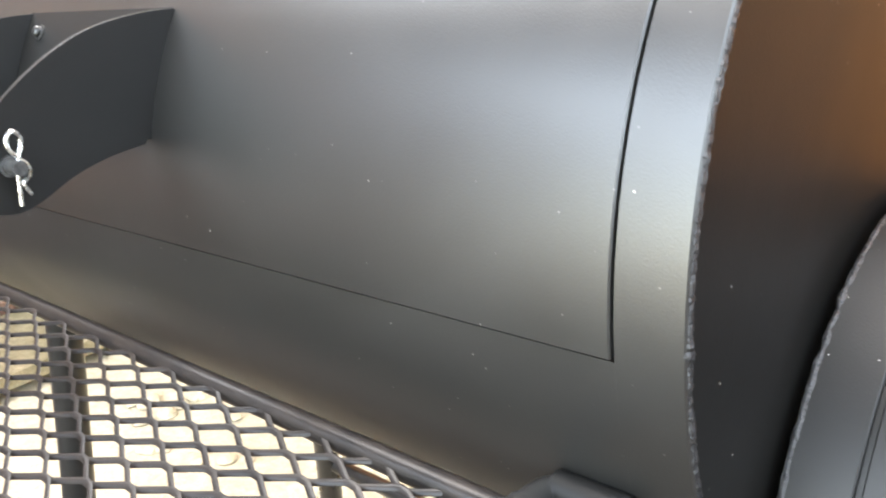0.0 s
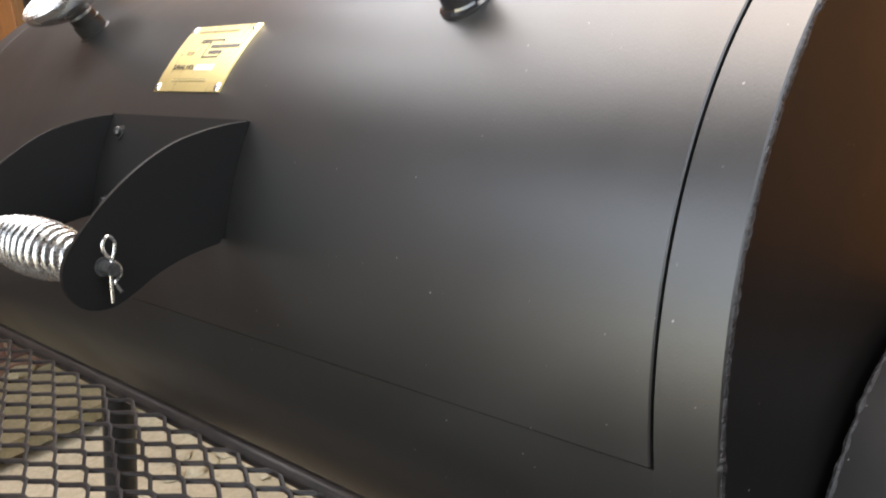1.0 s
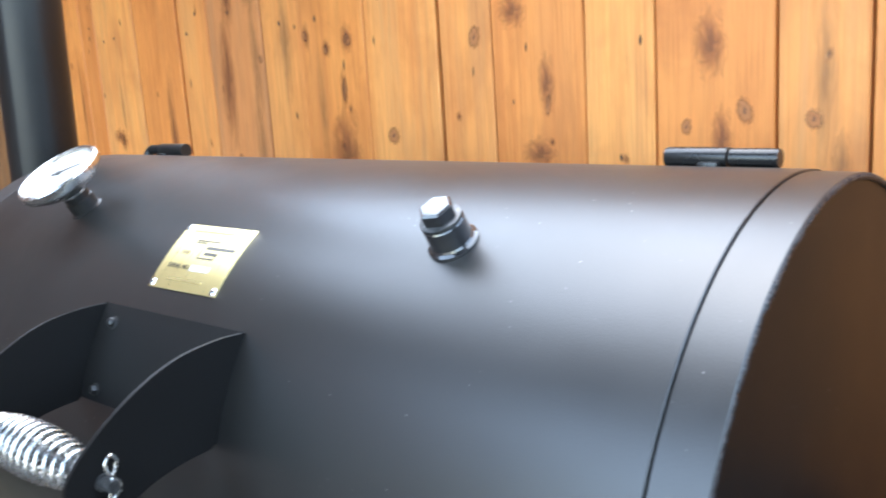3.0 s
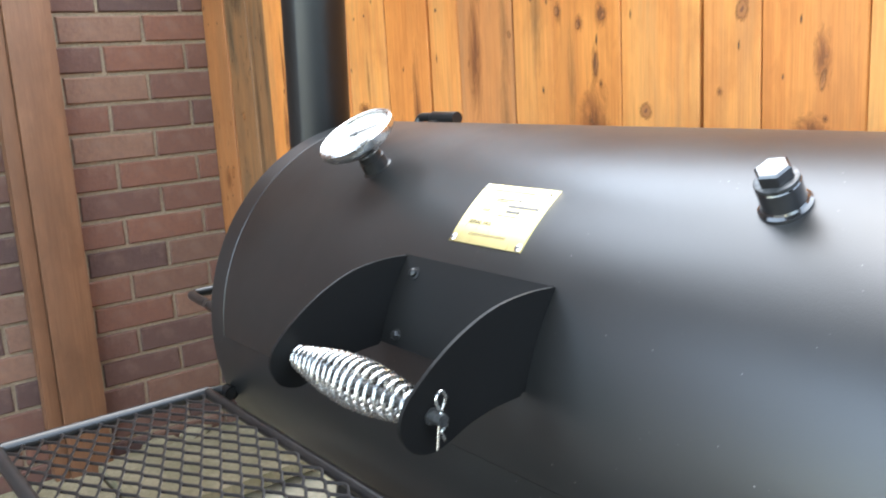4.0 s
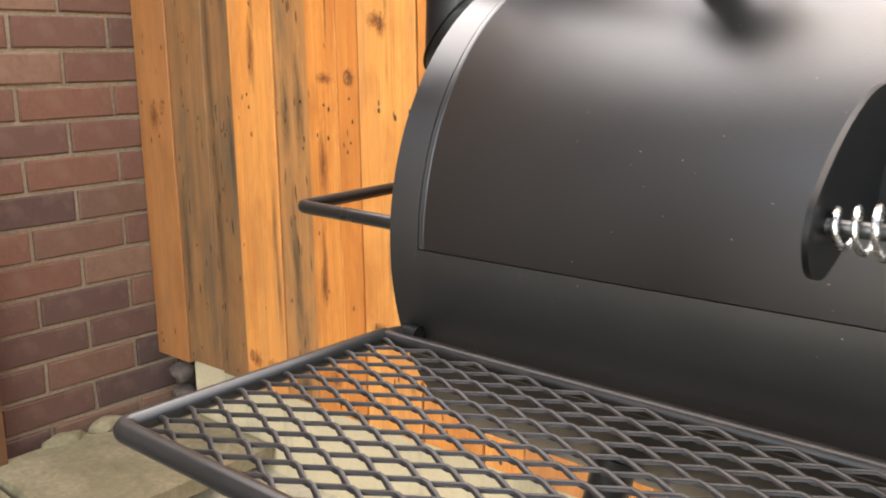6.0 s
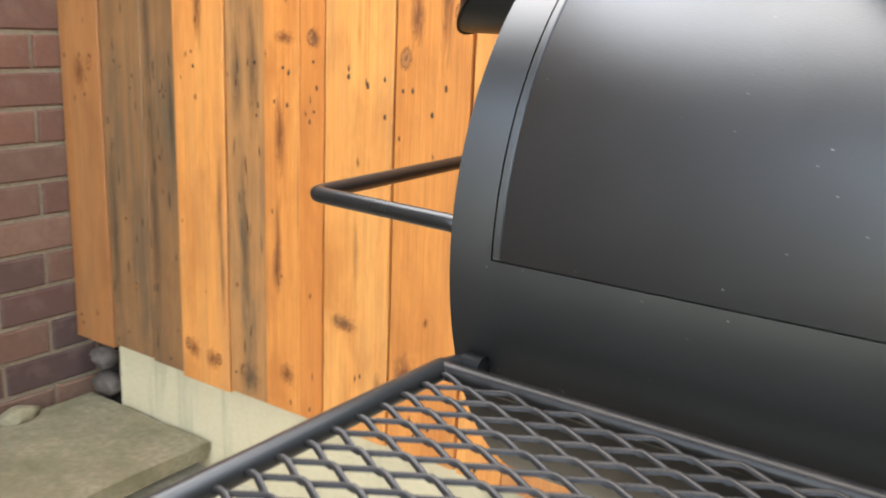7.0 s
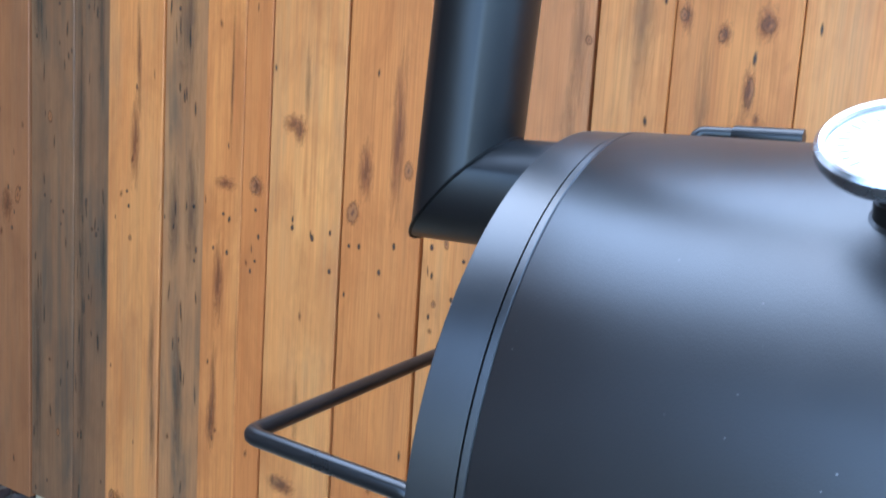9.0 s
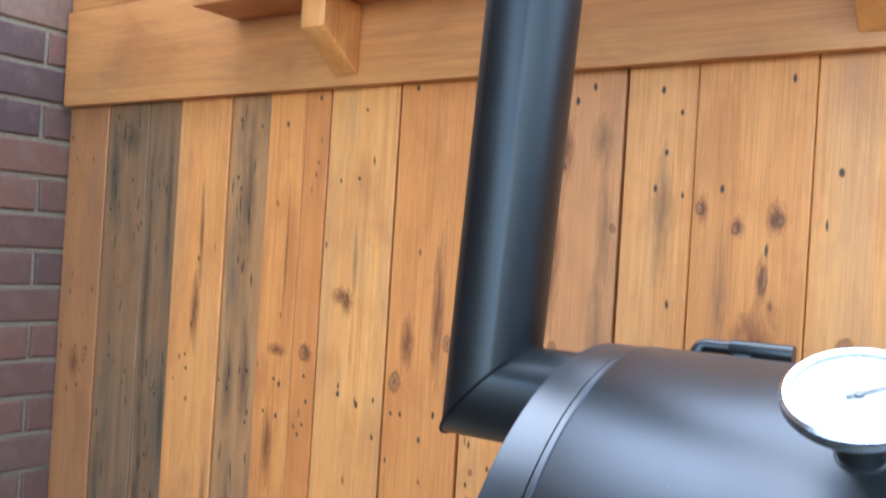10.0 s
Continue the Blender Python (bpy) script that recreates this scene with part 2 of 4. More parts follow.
m = Nodes("rough_stone")
grain = m.noise(50, detail=6)
m.set(Base_Color=m.ramp(grain, (0.3, (0.05, 0.037, 0.03)), (0.75, (0.12, 0.09, 0.072))), Roughness=0.9)
STONE = m.bump(grain, 0.8, 0.006).mat
# near-black colour with the shade of the corner recess put into it
m = Nodes("recess_shade_colour")
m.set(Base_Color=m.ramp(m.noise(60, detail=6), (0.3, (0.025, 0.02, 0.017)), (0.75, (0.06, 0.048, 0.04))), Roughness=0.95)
RECESS_SHADE = m.bump(m.noise(60, detail=6), 0.8, 0.006).mat
# dark colour for the added, unseen surroundings that the smoker mirrors
m = Nodes("dark_surround")
grain = m.noise(30, detail=6)
m.set(Base_Color=m.ramp(grain, (0.3, (0.065, 0.05, 0.038)), (0.75, (0.10, 0.075, 0.055))), Roughness=0.9)
DARK_SURROUND = m.bump(grain, 0.5, 0.004).mat
# pale colour of the added far reflector
m = Nodes("pale_bounce")
grain = m.noise(30, detail=6)
m.set(Base_Color=m.ramp(grain, (0.3, (0.56, 0.54, 0.50)), (0.75, (0.66, 0.64, 0.60))), Roughness=0.9)
PALE_BOUNCE = m.bump(grain, 0.5, 0.004).mat
# brown kept very dark so the barrel's underside mirrors little light
m = Nodes("dark_floor_colour")
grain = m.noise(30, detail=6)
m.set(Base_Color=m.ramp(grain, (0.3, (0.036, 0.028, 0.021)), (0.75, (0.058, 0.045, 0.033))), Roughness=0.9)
DARK_FLOOR = m.bump(grain, 0.5, 0.004).mat
m = Nodes("soot_inside")
m.set(Base_Color=m.ramp(m.noise(40), (0.3, (0.008, 0.008, 0.008)), (0.75, (0.02, 0.019, 0.018))), Roughness=0.8)
SOOT = m.mat


# ---- mesh helpers ----
def empty(name, label, category, group="", kind="", at=(0, 0, 0)):
    ob = new(name)
    ob.location = at
    ob.empty_display_size = 0.05
    return tagged(ob, label, category, group, kind)


def finish(bm, name, material, smooth=True, angle=40):
    bmesh.ops.recalc_face_normals(bm, faces=bm.faces[:])
    for f in bm.faces:
        f.smooth = smooth
    for e in bm.edges:
        e.smooth = smooth and len(e.link_faces) == 2 and e.calc_face_angle(0) < radians(angle)
    me = bpy.data.meshes.new(name)
    bm.to_mesh(me)
    bm.free()
    me.materials.append(material)
    return me


def part(name, bm, material, parent=None, label="", smooth=True, angle=40):
    ob = new(name, finish(bm, name, material, smooth, angle))
    if parent:
        ob.parent = parent
        ob.matrix_parent_inverse = parent.matrix_basis.inverted() if not parent.parent else Matrix()
    return tagged(ob, label)


def box(bm, x0, x1, y0, y1, z0, z1, bevel=0.0):
    m = Matrix.Translation(((x0 + x1) / 2, (y0 + y1) / 2, (z0 + z1) / 2)) @ Matrix.Diagonal((x1 - x0, y1 - y0, z1 - z0, 1))
    vs = bmesh.ops.create_cube(bm, size=1, matrix=m)["verts"]
    if bevel:
        es = list({e for v in vs for e in v.link_edges})
        bmesh.ops.bevel(bm, geom=es, offset=bevel, segments=2, affect="EDGES", profile=0.6)
    return bm


def lathe(bm, profile, steps=32, m=Matrix()):
    """Turns (radius, height) pairs round the local z axis."""
    rings = []
    for r, h in profile:
        if r < 1e-6:
            rings.append([bm.verts.new(m @ Vector((0, 0, h)))])
        else:
            rings.append([bm.verts.new(m @ Vector((r * math.cos(2 * math.pi * k / steps), r * math.sin(2 * math.pi * k / steps), h))) for k in range(steps)])
    for a, b in zip(rings, rings[1:]):
        for k in range(steps):
            j = (k + 1) % steps
            if len(a) == 1 and len(b) == 1:
                continue
            if len(a) == 1:
                bm.faces.new((a[0], b[k], b[j]))
            elif len(b) == 1:
                bm.faces.new((a[k], a[j], b[0]))
            else:
                bm.faces.new((a[k], a[j], b[j], b[k]))
    return bm


def tube(bm, points, r, sides=12, caps=True, closed=False):
    """A round bar along points."""
    pts = [Vector(p) for p in points]
    n = len(pts)
    rings, up = [], None
    for i, p in enumerate(pts):
        a = pts[i - 1] if (i > 0 or closed) else p
        b = pts[(i + 1) % n] if (i < n - 1 or closed) else p
        d = (b - a).normalized()
        if up is None:
            up = d.orthogonal().normalized()
        up = (up - d * up.dot(d)).normalized()
        side = d.cross(up)
        rr = r[i] if isinstance(r, (list, tuple)) else r
        rings.append([bm.verts.new(p + rr * (up * math.cos(2 * math.pi * k / sides) + side * math.sin(2 * math.pi * k / sides))) for k in range(sides)])
    pairs = list(zip(rings, rings[1:])) + ([(rings[-1], rings[0])] if closed else [])
    for a, b in pairs:
        for k in range(sides):
            bm.faces.new((a[k], a[(k + 1) % sides], b[(k + 1) % sides], b[k]))
    if caps and not closed:
        bm.faces.new(rings[0][::-1])
        bm.faces.new(rings[-1])
    return bm


def rounded(points, r, steps=5):
    """The same line with its inner corners rounded."""
    pts = [Vector(p) for p in points]
    out = [pts[0]]
    for a, b, c in zip(pts, pts[1:], pts[2:]):
        p, q = b + (a - b).normalized() * r, b + (c - b).normalized() * r
        for k in range(steps + 1):
            s = k / steps
            out.append(p.lerp(b, s).lerp(b.lerp(q, s), s))
    return out + [pts[-1]]


def slab_outline(bm, outline, axis, at, thick):
    """A flat plate: an outline of pairs, at a place along x (0), y (1) or z (2)."""
    def place(u, v, w):
        return {0: (w, u, v), 1: (u, w, v), 2: (u, v, w)}[axis]
    a = [bm.verts.new(place(u, v, at)) for u, v in outline]
    b = [bm.verts.new(place(u, v, at + thick)) for u, v in outline]
    bm.faces.new(a)
    bm.faces.new(b[::-1])
    for k in range(len(a)):
        j = (k + 1) % len(a)
        bm.faces.new((a[k], b[k], b[j], a[j]))
    return bm


def smooth_curve(points, steps=6, closed=False):
    """Catmull-Rom through pairs."""
    n = len(points)
    out = []
    for i in range(n - (0 if closed else 1)):
        p = [points[(i + k) % n] if closed else points[min(max(i + k, 0), n - 1)] for k in (-1, 0, 1, 2)]
        for s in range(steps):
            t = s / steps
            out.append(tuple(0.5 * (2 * p[1][d] + (p[2][d] - p[0][d]) * t + (2 * p[0][d] - 5 * p[1][d] + 4 * p[2][d] - p[3][d]) * t * t + (3 * p[1][d] - p[0][d] - 3 * p[2][d] + p[3][d]) * t ** 3) for d in range(len(p[0]))))
    if not closed:
        out.append(tuple(points[-1]))
    return out


# ---- the setting ----
GROUND_Z = 0.05
# front and back limits of the added overhead sky blocker
BLOCKER_EDGE, BLOCKER_BACK = -0.04, -0.95
bm = bmesh.new()
N = 60
def spread(k):
    s = 2 * k / N - 1
    return 60 * s ** 5 + 2.5 * s
grid = [[None] * (N + 1) for _ in range(N + 1)]
for i in range(N + 1):
    for j in range(N + 1):
        x, y = spread(i) - 1.0, spread(j) + 0.5
        near = math.exp(-((x + 1) ** 2 + (y - 0.6) ** 2) / 4)
        grid[i][j] = bm.verts.new((x, y, GROUND_Z + near * 0.012 * noise.noise((x * 5, y * 5, 1.3)) - 0.004))
for i in range(N):
    for j in range(N):
        bm.faces.new((grid[i][j], grid[i + 1][j], grid[i + 1][j + 1], grid[i][j + 1]))
ground = part("ground", bm, GROUND)
tagged(ground, "pale dusty concrete and rubble ground", "ground", kind="structure")

FENCE_Y, FENCE_LOW, FENCE_HIGH = 1.105, 0.278, 1.80
bm = bmesh.new()
box(bm, -2.44, 4.0, FENCE_Y + 0.022, FENCE_Y + 0.14, -0.05, FENCE_LOW + 0.015, 0.006)
base = part("wall_base", bm, CONCRETE)
# added block, coloured dark for the shaded gap beside the gravel board
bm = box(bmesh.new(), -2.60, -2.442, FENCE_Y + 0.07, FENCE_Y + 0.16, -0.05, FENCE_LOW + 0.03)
tagged(part("wall_corner", bm, RECESS_SHADE), "added dark block standing in for the shaded recess behind the corner stones", "earth", kind="structure")
tagged(base, "stained pale concrete gravel board under the fence", "wall base", kind="structure")

fence = empty("wall_fence", "orange oiled pine board fence with weathered boards", "fence", kind="structure", at=(0, FENCE_Y, 0))
bm = bmesh.new()
box(bm, -2.575, 4.0, FENCE_Y + 0.03, FENCE_Y + 0.06, FENCE_LOW + 0.05, FENCE_HIGH - 0.02)
part("backing_board", bm, PINE_GREY, fence, smooth=False)

# left edge, right edge, wood, how far the face stands back, lower end
BOARDS = [
    (-2.575, -2.427, PINE_BROWN_SHADED, 0.000, 0.268), (-2.425, -2.284, PINE_GREY, 0.004, 0.278), (-2.283, -2.175, PINE_GREY, 0.006, 0.272),
    (-2.173, -2.020, PINE_PALE, 0.001, 0.266), (-2.018, -1.909, PINE_STREAK, 0.005, 0.272), (-1.907, -1.8125, PINE, 0.001, 0.274), (-1.8115, -1.752, PINE, 0.0015, 0.274),
    (-1.747, -1.590, PINE_PALE, 0.000, 0.276), (-1.585, -1.432, PINE, 0.001, 0.279), (-1.427, -1.3325, PINE_PALE, 0.003, 0.276),
    (-1.331, -1.170, PINE_TAN, 0.004, 0.278), (-1.164, -1.0595, PINE_PALE, 0.002, 0.275), (-1.058, -0.901, PINE, 0.000, 0.279),
    (-0.8995, -0.745, PINE_PALE, 0.001, 0.276), (-0.739, -0.6405, PINE_PALE, 0.003, 0.277), (-0.639, -0.483, PINE, 0.004, 0.280),
    (-0.479, -0.3765, PINE_PALE, 0.000, 0.275), (-0.375, -0.219, PINE, 0.003, 0.278), (-0.215, -0.113, PINE_PALE, 0.001, 0.276),
    (-0.109, 0.044, PINE_PALE, 0.005, 0.279), (0.047, 0.19, PINE, 0.0, 0.278),
]
x = 0.193
while x < 3.6:
    w = random.uniform(0.09, 0.16)
    BOARDS.append((x, x + w - 0.003, random.choice((PINE, PINE_PALE, PINE, PINE_STREAK)), random.uniform(0, 0.005), 0.277))
    x += w


def fence_board(x0, x1, wood, back, low):
    """A sawn board with eased edges and a slightly wandering outline."""
    bm = bmesh.new()
    cols = []
    for k in range(9):
        z = low + (FENCE_HIGH - low) * k / 8
        a = x0 + 0.0012 * noise.noise((x0 * 9, z * 3, 0))
        b = x1 + 0.0012 * noise.noise((x1 * 9, z * 3, 5))
        f = FENCE_Y + back + 0.0015 * noise.noise((x0 * 4, z * 2, 9))
        e = 0.0018
        cols.append([bm.verts.new(v) for v in ((a, f + 0.022, z), (a, f + e, z), (a + e, f, z), (b - e, f, z), (b, f + e, z), (b, f + 0.022, z))])
    for p, q in zip(cols, cols[1:]):
        for i in range(5):
            bm.faces.new((p[i], p[i + 1], q[i + 1], q[i]))
    bm.faces.new(cols[0][::-1])
    bm.faces.new(cols[-1])
    return bm


board_parts = []
for x0, x1, wood, back, low in BOARDS:
    board_parts.append((x0, x1, back, part("board", fence_board(x0, x1, wood, back, low), wood, fence, smooth=True, angle=25)))


def knot_mesh(seed):
    """A thin oval lens with a ragged rim, one unit wide and tall."""
    bm = bmesh.new()
    rim, mid = [], []
    for k in range(16):
        a = 2 * math.pi * k / 16
        j = 1 + 0.2 * noise.noise((math.cos(a) * 1.5, math.sin(a) * 1.5, seed))
        rim.append(bm.verts.new((j * math.cos(a), 0, j * math.sin(a))))
        mid.append(bm.verts.new((0.6 * j * math.cos(a), -0.3, 0.6 * j * math.sin(a))))
    top = bm.verts.new((0, -0.4, 0))
    for k in range(16):
        bm.faces.new((rim[k], rim[(k + 1) % 16], mid[(k + 1) % 16], mid[k]))
        bm.faces.new((mid[k], mid[(k + 1) % 16], top))
    return bm


def on_board(name, x, z, wide, tall, mesh, turn=0.0):
    for x0, x1, back, ob in board_parts:
        if x0 <= x <= x1:
            mark = new(name, mesh)
            mark.parent = ob
            f = FENCE_Y + back + 0.0015 * noise.noise((x0 * 4, z * 2, 9)) - 0.0006
            mark.matrix_basis = pose(x, f, z, 0, turn) @ Matrix.Diagonal((min(wide, x - x0, x1 - x), 0.001, tall, 1))
            return


KNOT_MESHES = [finish(knot_mesh(k * 3.7), "knot", KNOT) for k in range(5)]
STREAK_MESH = finish(knot_mesh(2.2), "streak", STREAK)
FAINT_MESH = finish(knot_mesh(3.9), "streak", FAINT_STREAK)
RED_MESH = finish(knot_mesh(5.1), "streak", RED_STREAK)
TICK_MESH = finish(knot_mesh(8.4), "tick", TICK)
HOLE_MESH = finish(knot_mesh(1.0), "nail_hole", HOLE)
# x, z, half width, half height
KNOTS = [(-1.563, 1.001, 0.017, 0.026), (-1.780, 1.026, 0.018, 0.020), (-2.021, 0.968, 0.011, 0.016), (-2.104, 0.895, 0.007, 0.008),
         (-2.360, 1.118, 0.010, 0.017), (-0.955, 1.217, 0.008, 0.028), (-0.848, 1.138, 0.018, 0.018), (-0.671, 1.285, 0.015, 0.022),
         (-0.333, 1.148, 0.010, 0.014), (-0.256, 1.167, 0.014, 0.022), (-1.400, 0.875, 0.006, 0.008), (-1.458, 1.078, 0.012, 0.020),
         (-2.050, 0.335, 0.014, 0.018), (-2.151, 0.349, 0.012, 0.020), (-0.940, 1.300, 0.013, 0.014), (-0.995, 1.287, 0.008, 0.012),
         (-1.046, 1.313, 0.009, 0.012), (-1.546, 0.415, 0.026, 0.034), (-0.544, 1.180, 0.006, 0.020), (-1.383, 0.972, 0.006, 0.012),
         (-2.464, 0.945, 0.013, 0.026), (-1.177, 1.281, 0.007, 0.009), (-1.266, 1.095, 0.010, 0.012), (-2.331, 0.442, 0.008, 0.012),
         (-0.172, 1.156, 0.014, 0.016), (-0.013, 0.963, 0.008, 0.007), (-0.031, 0.938, 0.010, 0.011), (0.022, 0.870, 0.006, 0.009), (-1.343, 0.895, 0.006, 0.014)]
for k, (x, z, wide, tall) in enumerate(KNOTS):
    on_board("knot", x, z, wide, tall, KNOT_MESHES[k % 5], random.uniform(-15, 15))
# long grey weather streaks
STREAKS = [(-1.667, 1.200, 0.010, 0.09), (-1.667, 0.640, 0.010, 0.10), (-2.262, 1.10, 0.020, 0.42), (-2.255, 0.62, 0.022, 0.34),
           (-2.400, 0.55, 0.024, 0.26), (-2.395, 1.36, 0.028, 0.16), (-2.340, 1.44, 0.050, 0.05), (-2.200, 1.30, 0.016, 0.20), (-2.190, 0.85, 0.014, 0.14),
           (-1.955, 1.30, 0.035, 0.18), (-1.938, 0.96, 0.026, 0.16), (-1.985, 0.95, 0.022, 0.12), (-1.965, 0.60, 0.020, 0.20), (-1.955, 0.315, 0.045, 0.045),
           (-2.037, 0.685, 0.012, 0.12), (-2.032, 0.52, 0.010, 0.12), (-1.815, 0.72, 0.006, 0.14), (-1.744, 0.41, 0.014, 0.03), (-1.61, 0.395, 0.014, 0.03), (-1.700, 0.50, 0.040, 0.02),
           (-1.200, 1.41, 0.028, 0.05), (-1.195, 1.10, 0.024, 0.16), (-1.100, 1.30, 0.022, 0.12), (-1.012, 1.18, 0.014, 0.14), (-1.190, 1.28, 0.022, 0.12),
           (-0.062, 1.12, 0.020, 0.20), (-0.075, 1.30, 0.018, 0.14), (-0.050, 0.92, 0.014, 0.14), (0.025, 0.92, 0.020, 0.06), (-0.015, 0.80, 0.030, 0.05), (-0.160, 1.20, 0.020, 0.12), (-0.140, 1.10, 0.016, 0.05)]
for x, z, wide, tall in STREAKS:
    on_board("stain", x, z, wide, tall, STREAK_MESH if x < -1.9 or -0.08 < x < -0.04 else FAINT_MESH, random.uniform(-1, 1))
RED_STREAKS = [(-2.084, 1.24, 0.010, 0.14), (-2.092, 1.08, 0.020, 0.11), (-1.850, 1.024, 0.042, 0.016), (-1.775, 1.026, 0.022, 0.024), (-1.695, 1.138, 0.034, 0.022), (-1.680, 1.125, 0.018, 0.03),
               (-1.868, 0.62, 0.012, 0.12), (-1.874, 0.57, 0.016, 0.06), (-1.840, 1.20, 0.006, 0.16), (-1.862, 0.84, 0.020, 0.10), (-1.844, 0.354, 0.030, 0.03), (-1.546, 0.430, 0.040, 0.05),
               (-1.690, 0.497, 0.040, 0.02), (-1.540, 1.07, 0.022, 0.06), (-1.480, 1.12, 0.02, 0.16), (-1.042, 1.311, 0.012, 0.03), (-0.942, 1.302, 0.020, 0.03), (-0.992, 1.289, 0.014, 0.02),
               (-0.957, 1.218, 0.012, 0.04), (-0.960, 1.10, 0.050, 0.10), (-0.560, 1.110, 0.040, 0.03), (-0.600, 1.317, 0.034, 0.03), (-0.545, 1.21, 0.02, 0.05), (-0.300, 1.25, 0.03, 0.05),
               (-0.285, 1.13, 0.02, 0.05), (-0.02, 0.95, 0.030, 0.04), (-1.28, 1.24, 0.030, 0.16), (-1.26, 1.40, 0.020, 0.06), (-2.130, 0.34, 0.030, 0.03), (-2.070, 0.33, 0.030, 0.03), (-2.50, 0.92, 0.03, 0.05)]
for x, z, wide, tall in RED_STREAKS:
    on_board("stain", x, z, wide, tall, RED_MESH, random.uniform(-2, 2))
for x0, x1, wood, back, low in BOARDS[:21]:
    for zone in (0.32, 0.88, 0.93, 0.96, 1.36, 1.48):
        for _ in range(random.choice((0, 1, 1, 2, 2))):
            on_board("nail_hole", random.uniform(x0 + 0.015, x1 - 0.015), zone + random.uniform(-0.035, 0.035), random.uniform(0.0026, 0.0046), random.uniform(0.0035, 0.0075), HOLE_MESH)
    rough = wood in (PINE_GREY, PINE_STREAK)
    for _ in range(26 if rough else 5):
        on_board("tick", random.uniform(x0 + 0.006, x1 - 0.006), random.uniform(0.32, 1.49), random.uniform(0.0018, 0.004), random.uniform(0.006, 0.03 if rough else 0.014), TICK_MESH, random.uniform(-6, 6))
    for _ in range(1 if rough else 2):
        on_board("knot", random.uniform(x0 + 0.015, x1 - 0.015), random.uniform(0.5, 1.48), random.uniform(0.004, 0.008), random.uniform(0.006, 0.014), RED_MESH, random.uniform(-15, 15))

# rail across the top of the boards, with a board above it and a shelf on a bracket
bm = box(bmesh.new(), -2.572, 4.0, FENCE_Y - 0.024, FENCE_Y - 0.002, 1.517, 1.738, 0.003)
rail = part("trim", bm, RAIL)
tagged(rail, "wide oiled pine rail across the top of the fence", "fence rail", kind="structure")
bm = box(bmesh.new(), -2.572, 4.0, FENCE_Y - 0.016, FENCE_Y - 0.003, 1.742, 1.84, 0.003)
rail = part("trim", bm, RAIL)
tagged(rail, "upper oiled pine rail of the fence", "fence rail", kind="structure")
shelf = empty("shelf", "narrow pine shelf on a wedge bracket under the fence top", "shelf", at=(-1.3, 1.0, 1.66))
part("shelf_board", box(bmesh.new(), -1.986, -0.55, 0.965, FENCE_Y - 0.025, 1.660, 1.682, 0.003), RAIL, shelf)
def wedge_bracket(x0, x1):
    bm = bmesh.new()
    slab_outline(bm, [(FENCE_Y - 0.025, 1.535), (FENCE_Y - 0.025, 1.659), (0.985, 1.659), (0.985, 1.600)], 0, x0, x1 - x0)
    bmesh.ops.bevel(bm, geom=bm.edges[:], offset=0.002, segments=1, affect="EDGES")
    return bm
part("bracket", wedge_bracket(-1.722, -1.668), PINE_PALE, shelf)
part("bracket", wedge_bracket(-0.85, -0.796), PINE_PALE, shelf)

# brick wall: its face at x = WALL_X, running towards the viewer from the fence
WALL_X, COURSE, LONG = -2.580, 0.0855, 0.2490
WALL_TOP = 2.62
bm = box(bmesh.new(), WALL_X - 0.25, WALL_X - 0.009, -4.0, 1.40, -0.05, WALL_TOP)
wall = part("wall_brick", bm, MORTAR)
tagged(wall, "red brown brick wall with sandy mortar joints", "brick wall", kind="structure")

# ---- unseen additions: overhead sky blocker, and far screens that close the yard ----
# slatted cover added overhead to cut a dark band into the barrel's highlights
roof = empty("ceiling", "added overhead sky blocker, out of view, for the dark band on the barrel", "roof", kind="structure", at=(0, -0.8, 2.45))
bm = bmesh.new()
box(bm, WALL_X + 0.002, 3.6, BLOCKER_BACK, BLOCKER_EDGE, 2.52, 2.56)
for k in range(9):
    x = -2.4 + 0.7 * k
    box(bm, x, x + 0.05, BLOCKER_BACK, BLOCKER_EDGE, 2.40, 2.518)
box(bm, WALL_X + 0.002, 3.6, BLOCKER_EDGE + 0.002, BLOCKER_EDGE + 0.03, 2.36, 2.58)
box(bm, WALL_X + 0.002, 3.6, BLOCKER_BACK - 0.03, BLOCKER_BACK - 0.002, 2.36, 2.58)
part("ceiling", bm, DARK_SURROUND, roof, smooth=False)
# unseen reflector at the far end, lifts the low reflections on the barrel
bm = box(bmesh.new(), -7.0, 7.0, -8.2, -8.0, -0.05, 1.2, 0.01)
tagged(part("wall_far", bm, PALE_BOUNCE), "added pale far reflector, out of view, that brightens the barrel front", "wall", kind="structure")
# unseen screen added at the side, dark so the end plate mirrors less
bm = box(bmesh.new(), 3.6, 3.8, -8.0, 1.1, -0.05, 1.8, 0.01)
tagged(part("wall_side", bm, DARK_SURROUND), "added dark side screen, out of view, that dims the end plate's reflection", "fence", kind="structure")
# unseen floor, added in two pieces to darken the lower barrel
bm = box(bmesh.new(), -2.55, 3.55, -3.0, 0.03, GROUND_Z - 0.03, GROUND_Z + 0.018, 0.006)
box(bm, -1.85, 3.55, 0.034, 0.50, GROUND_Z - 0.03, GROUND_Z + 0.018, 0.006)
tagged(part("pavement", bm, DARK_FLOOR), "added dark brown floor, out of view, that dims the barrel's lower reflections", "paving", kind="structure")

# ---- post on the brick wall, paving, stones ----
post = empty("timber_post", "brown stained timber post against the brick wall", "post", at=(WALL_X + 0.03, 0.6, GROUND_Z))
bm = box(bmesh.new(), WALL_X + 0.001, WALL_X + 0.060, 0.524, 0.648, GROUND_Z, 2.3, 0.004)
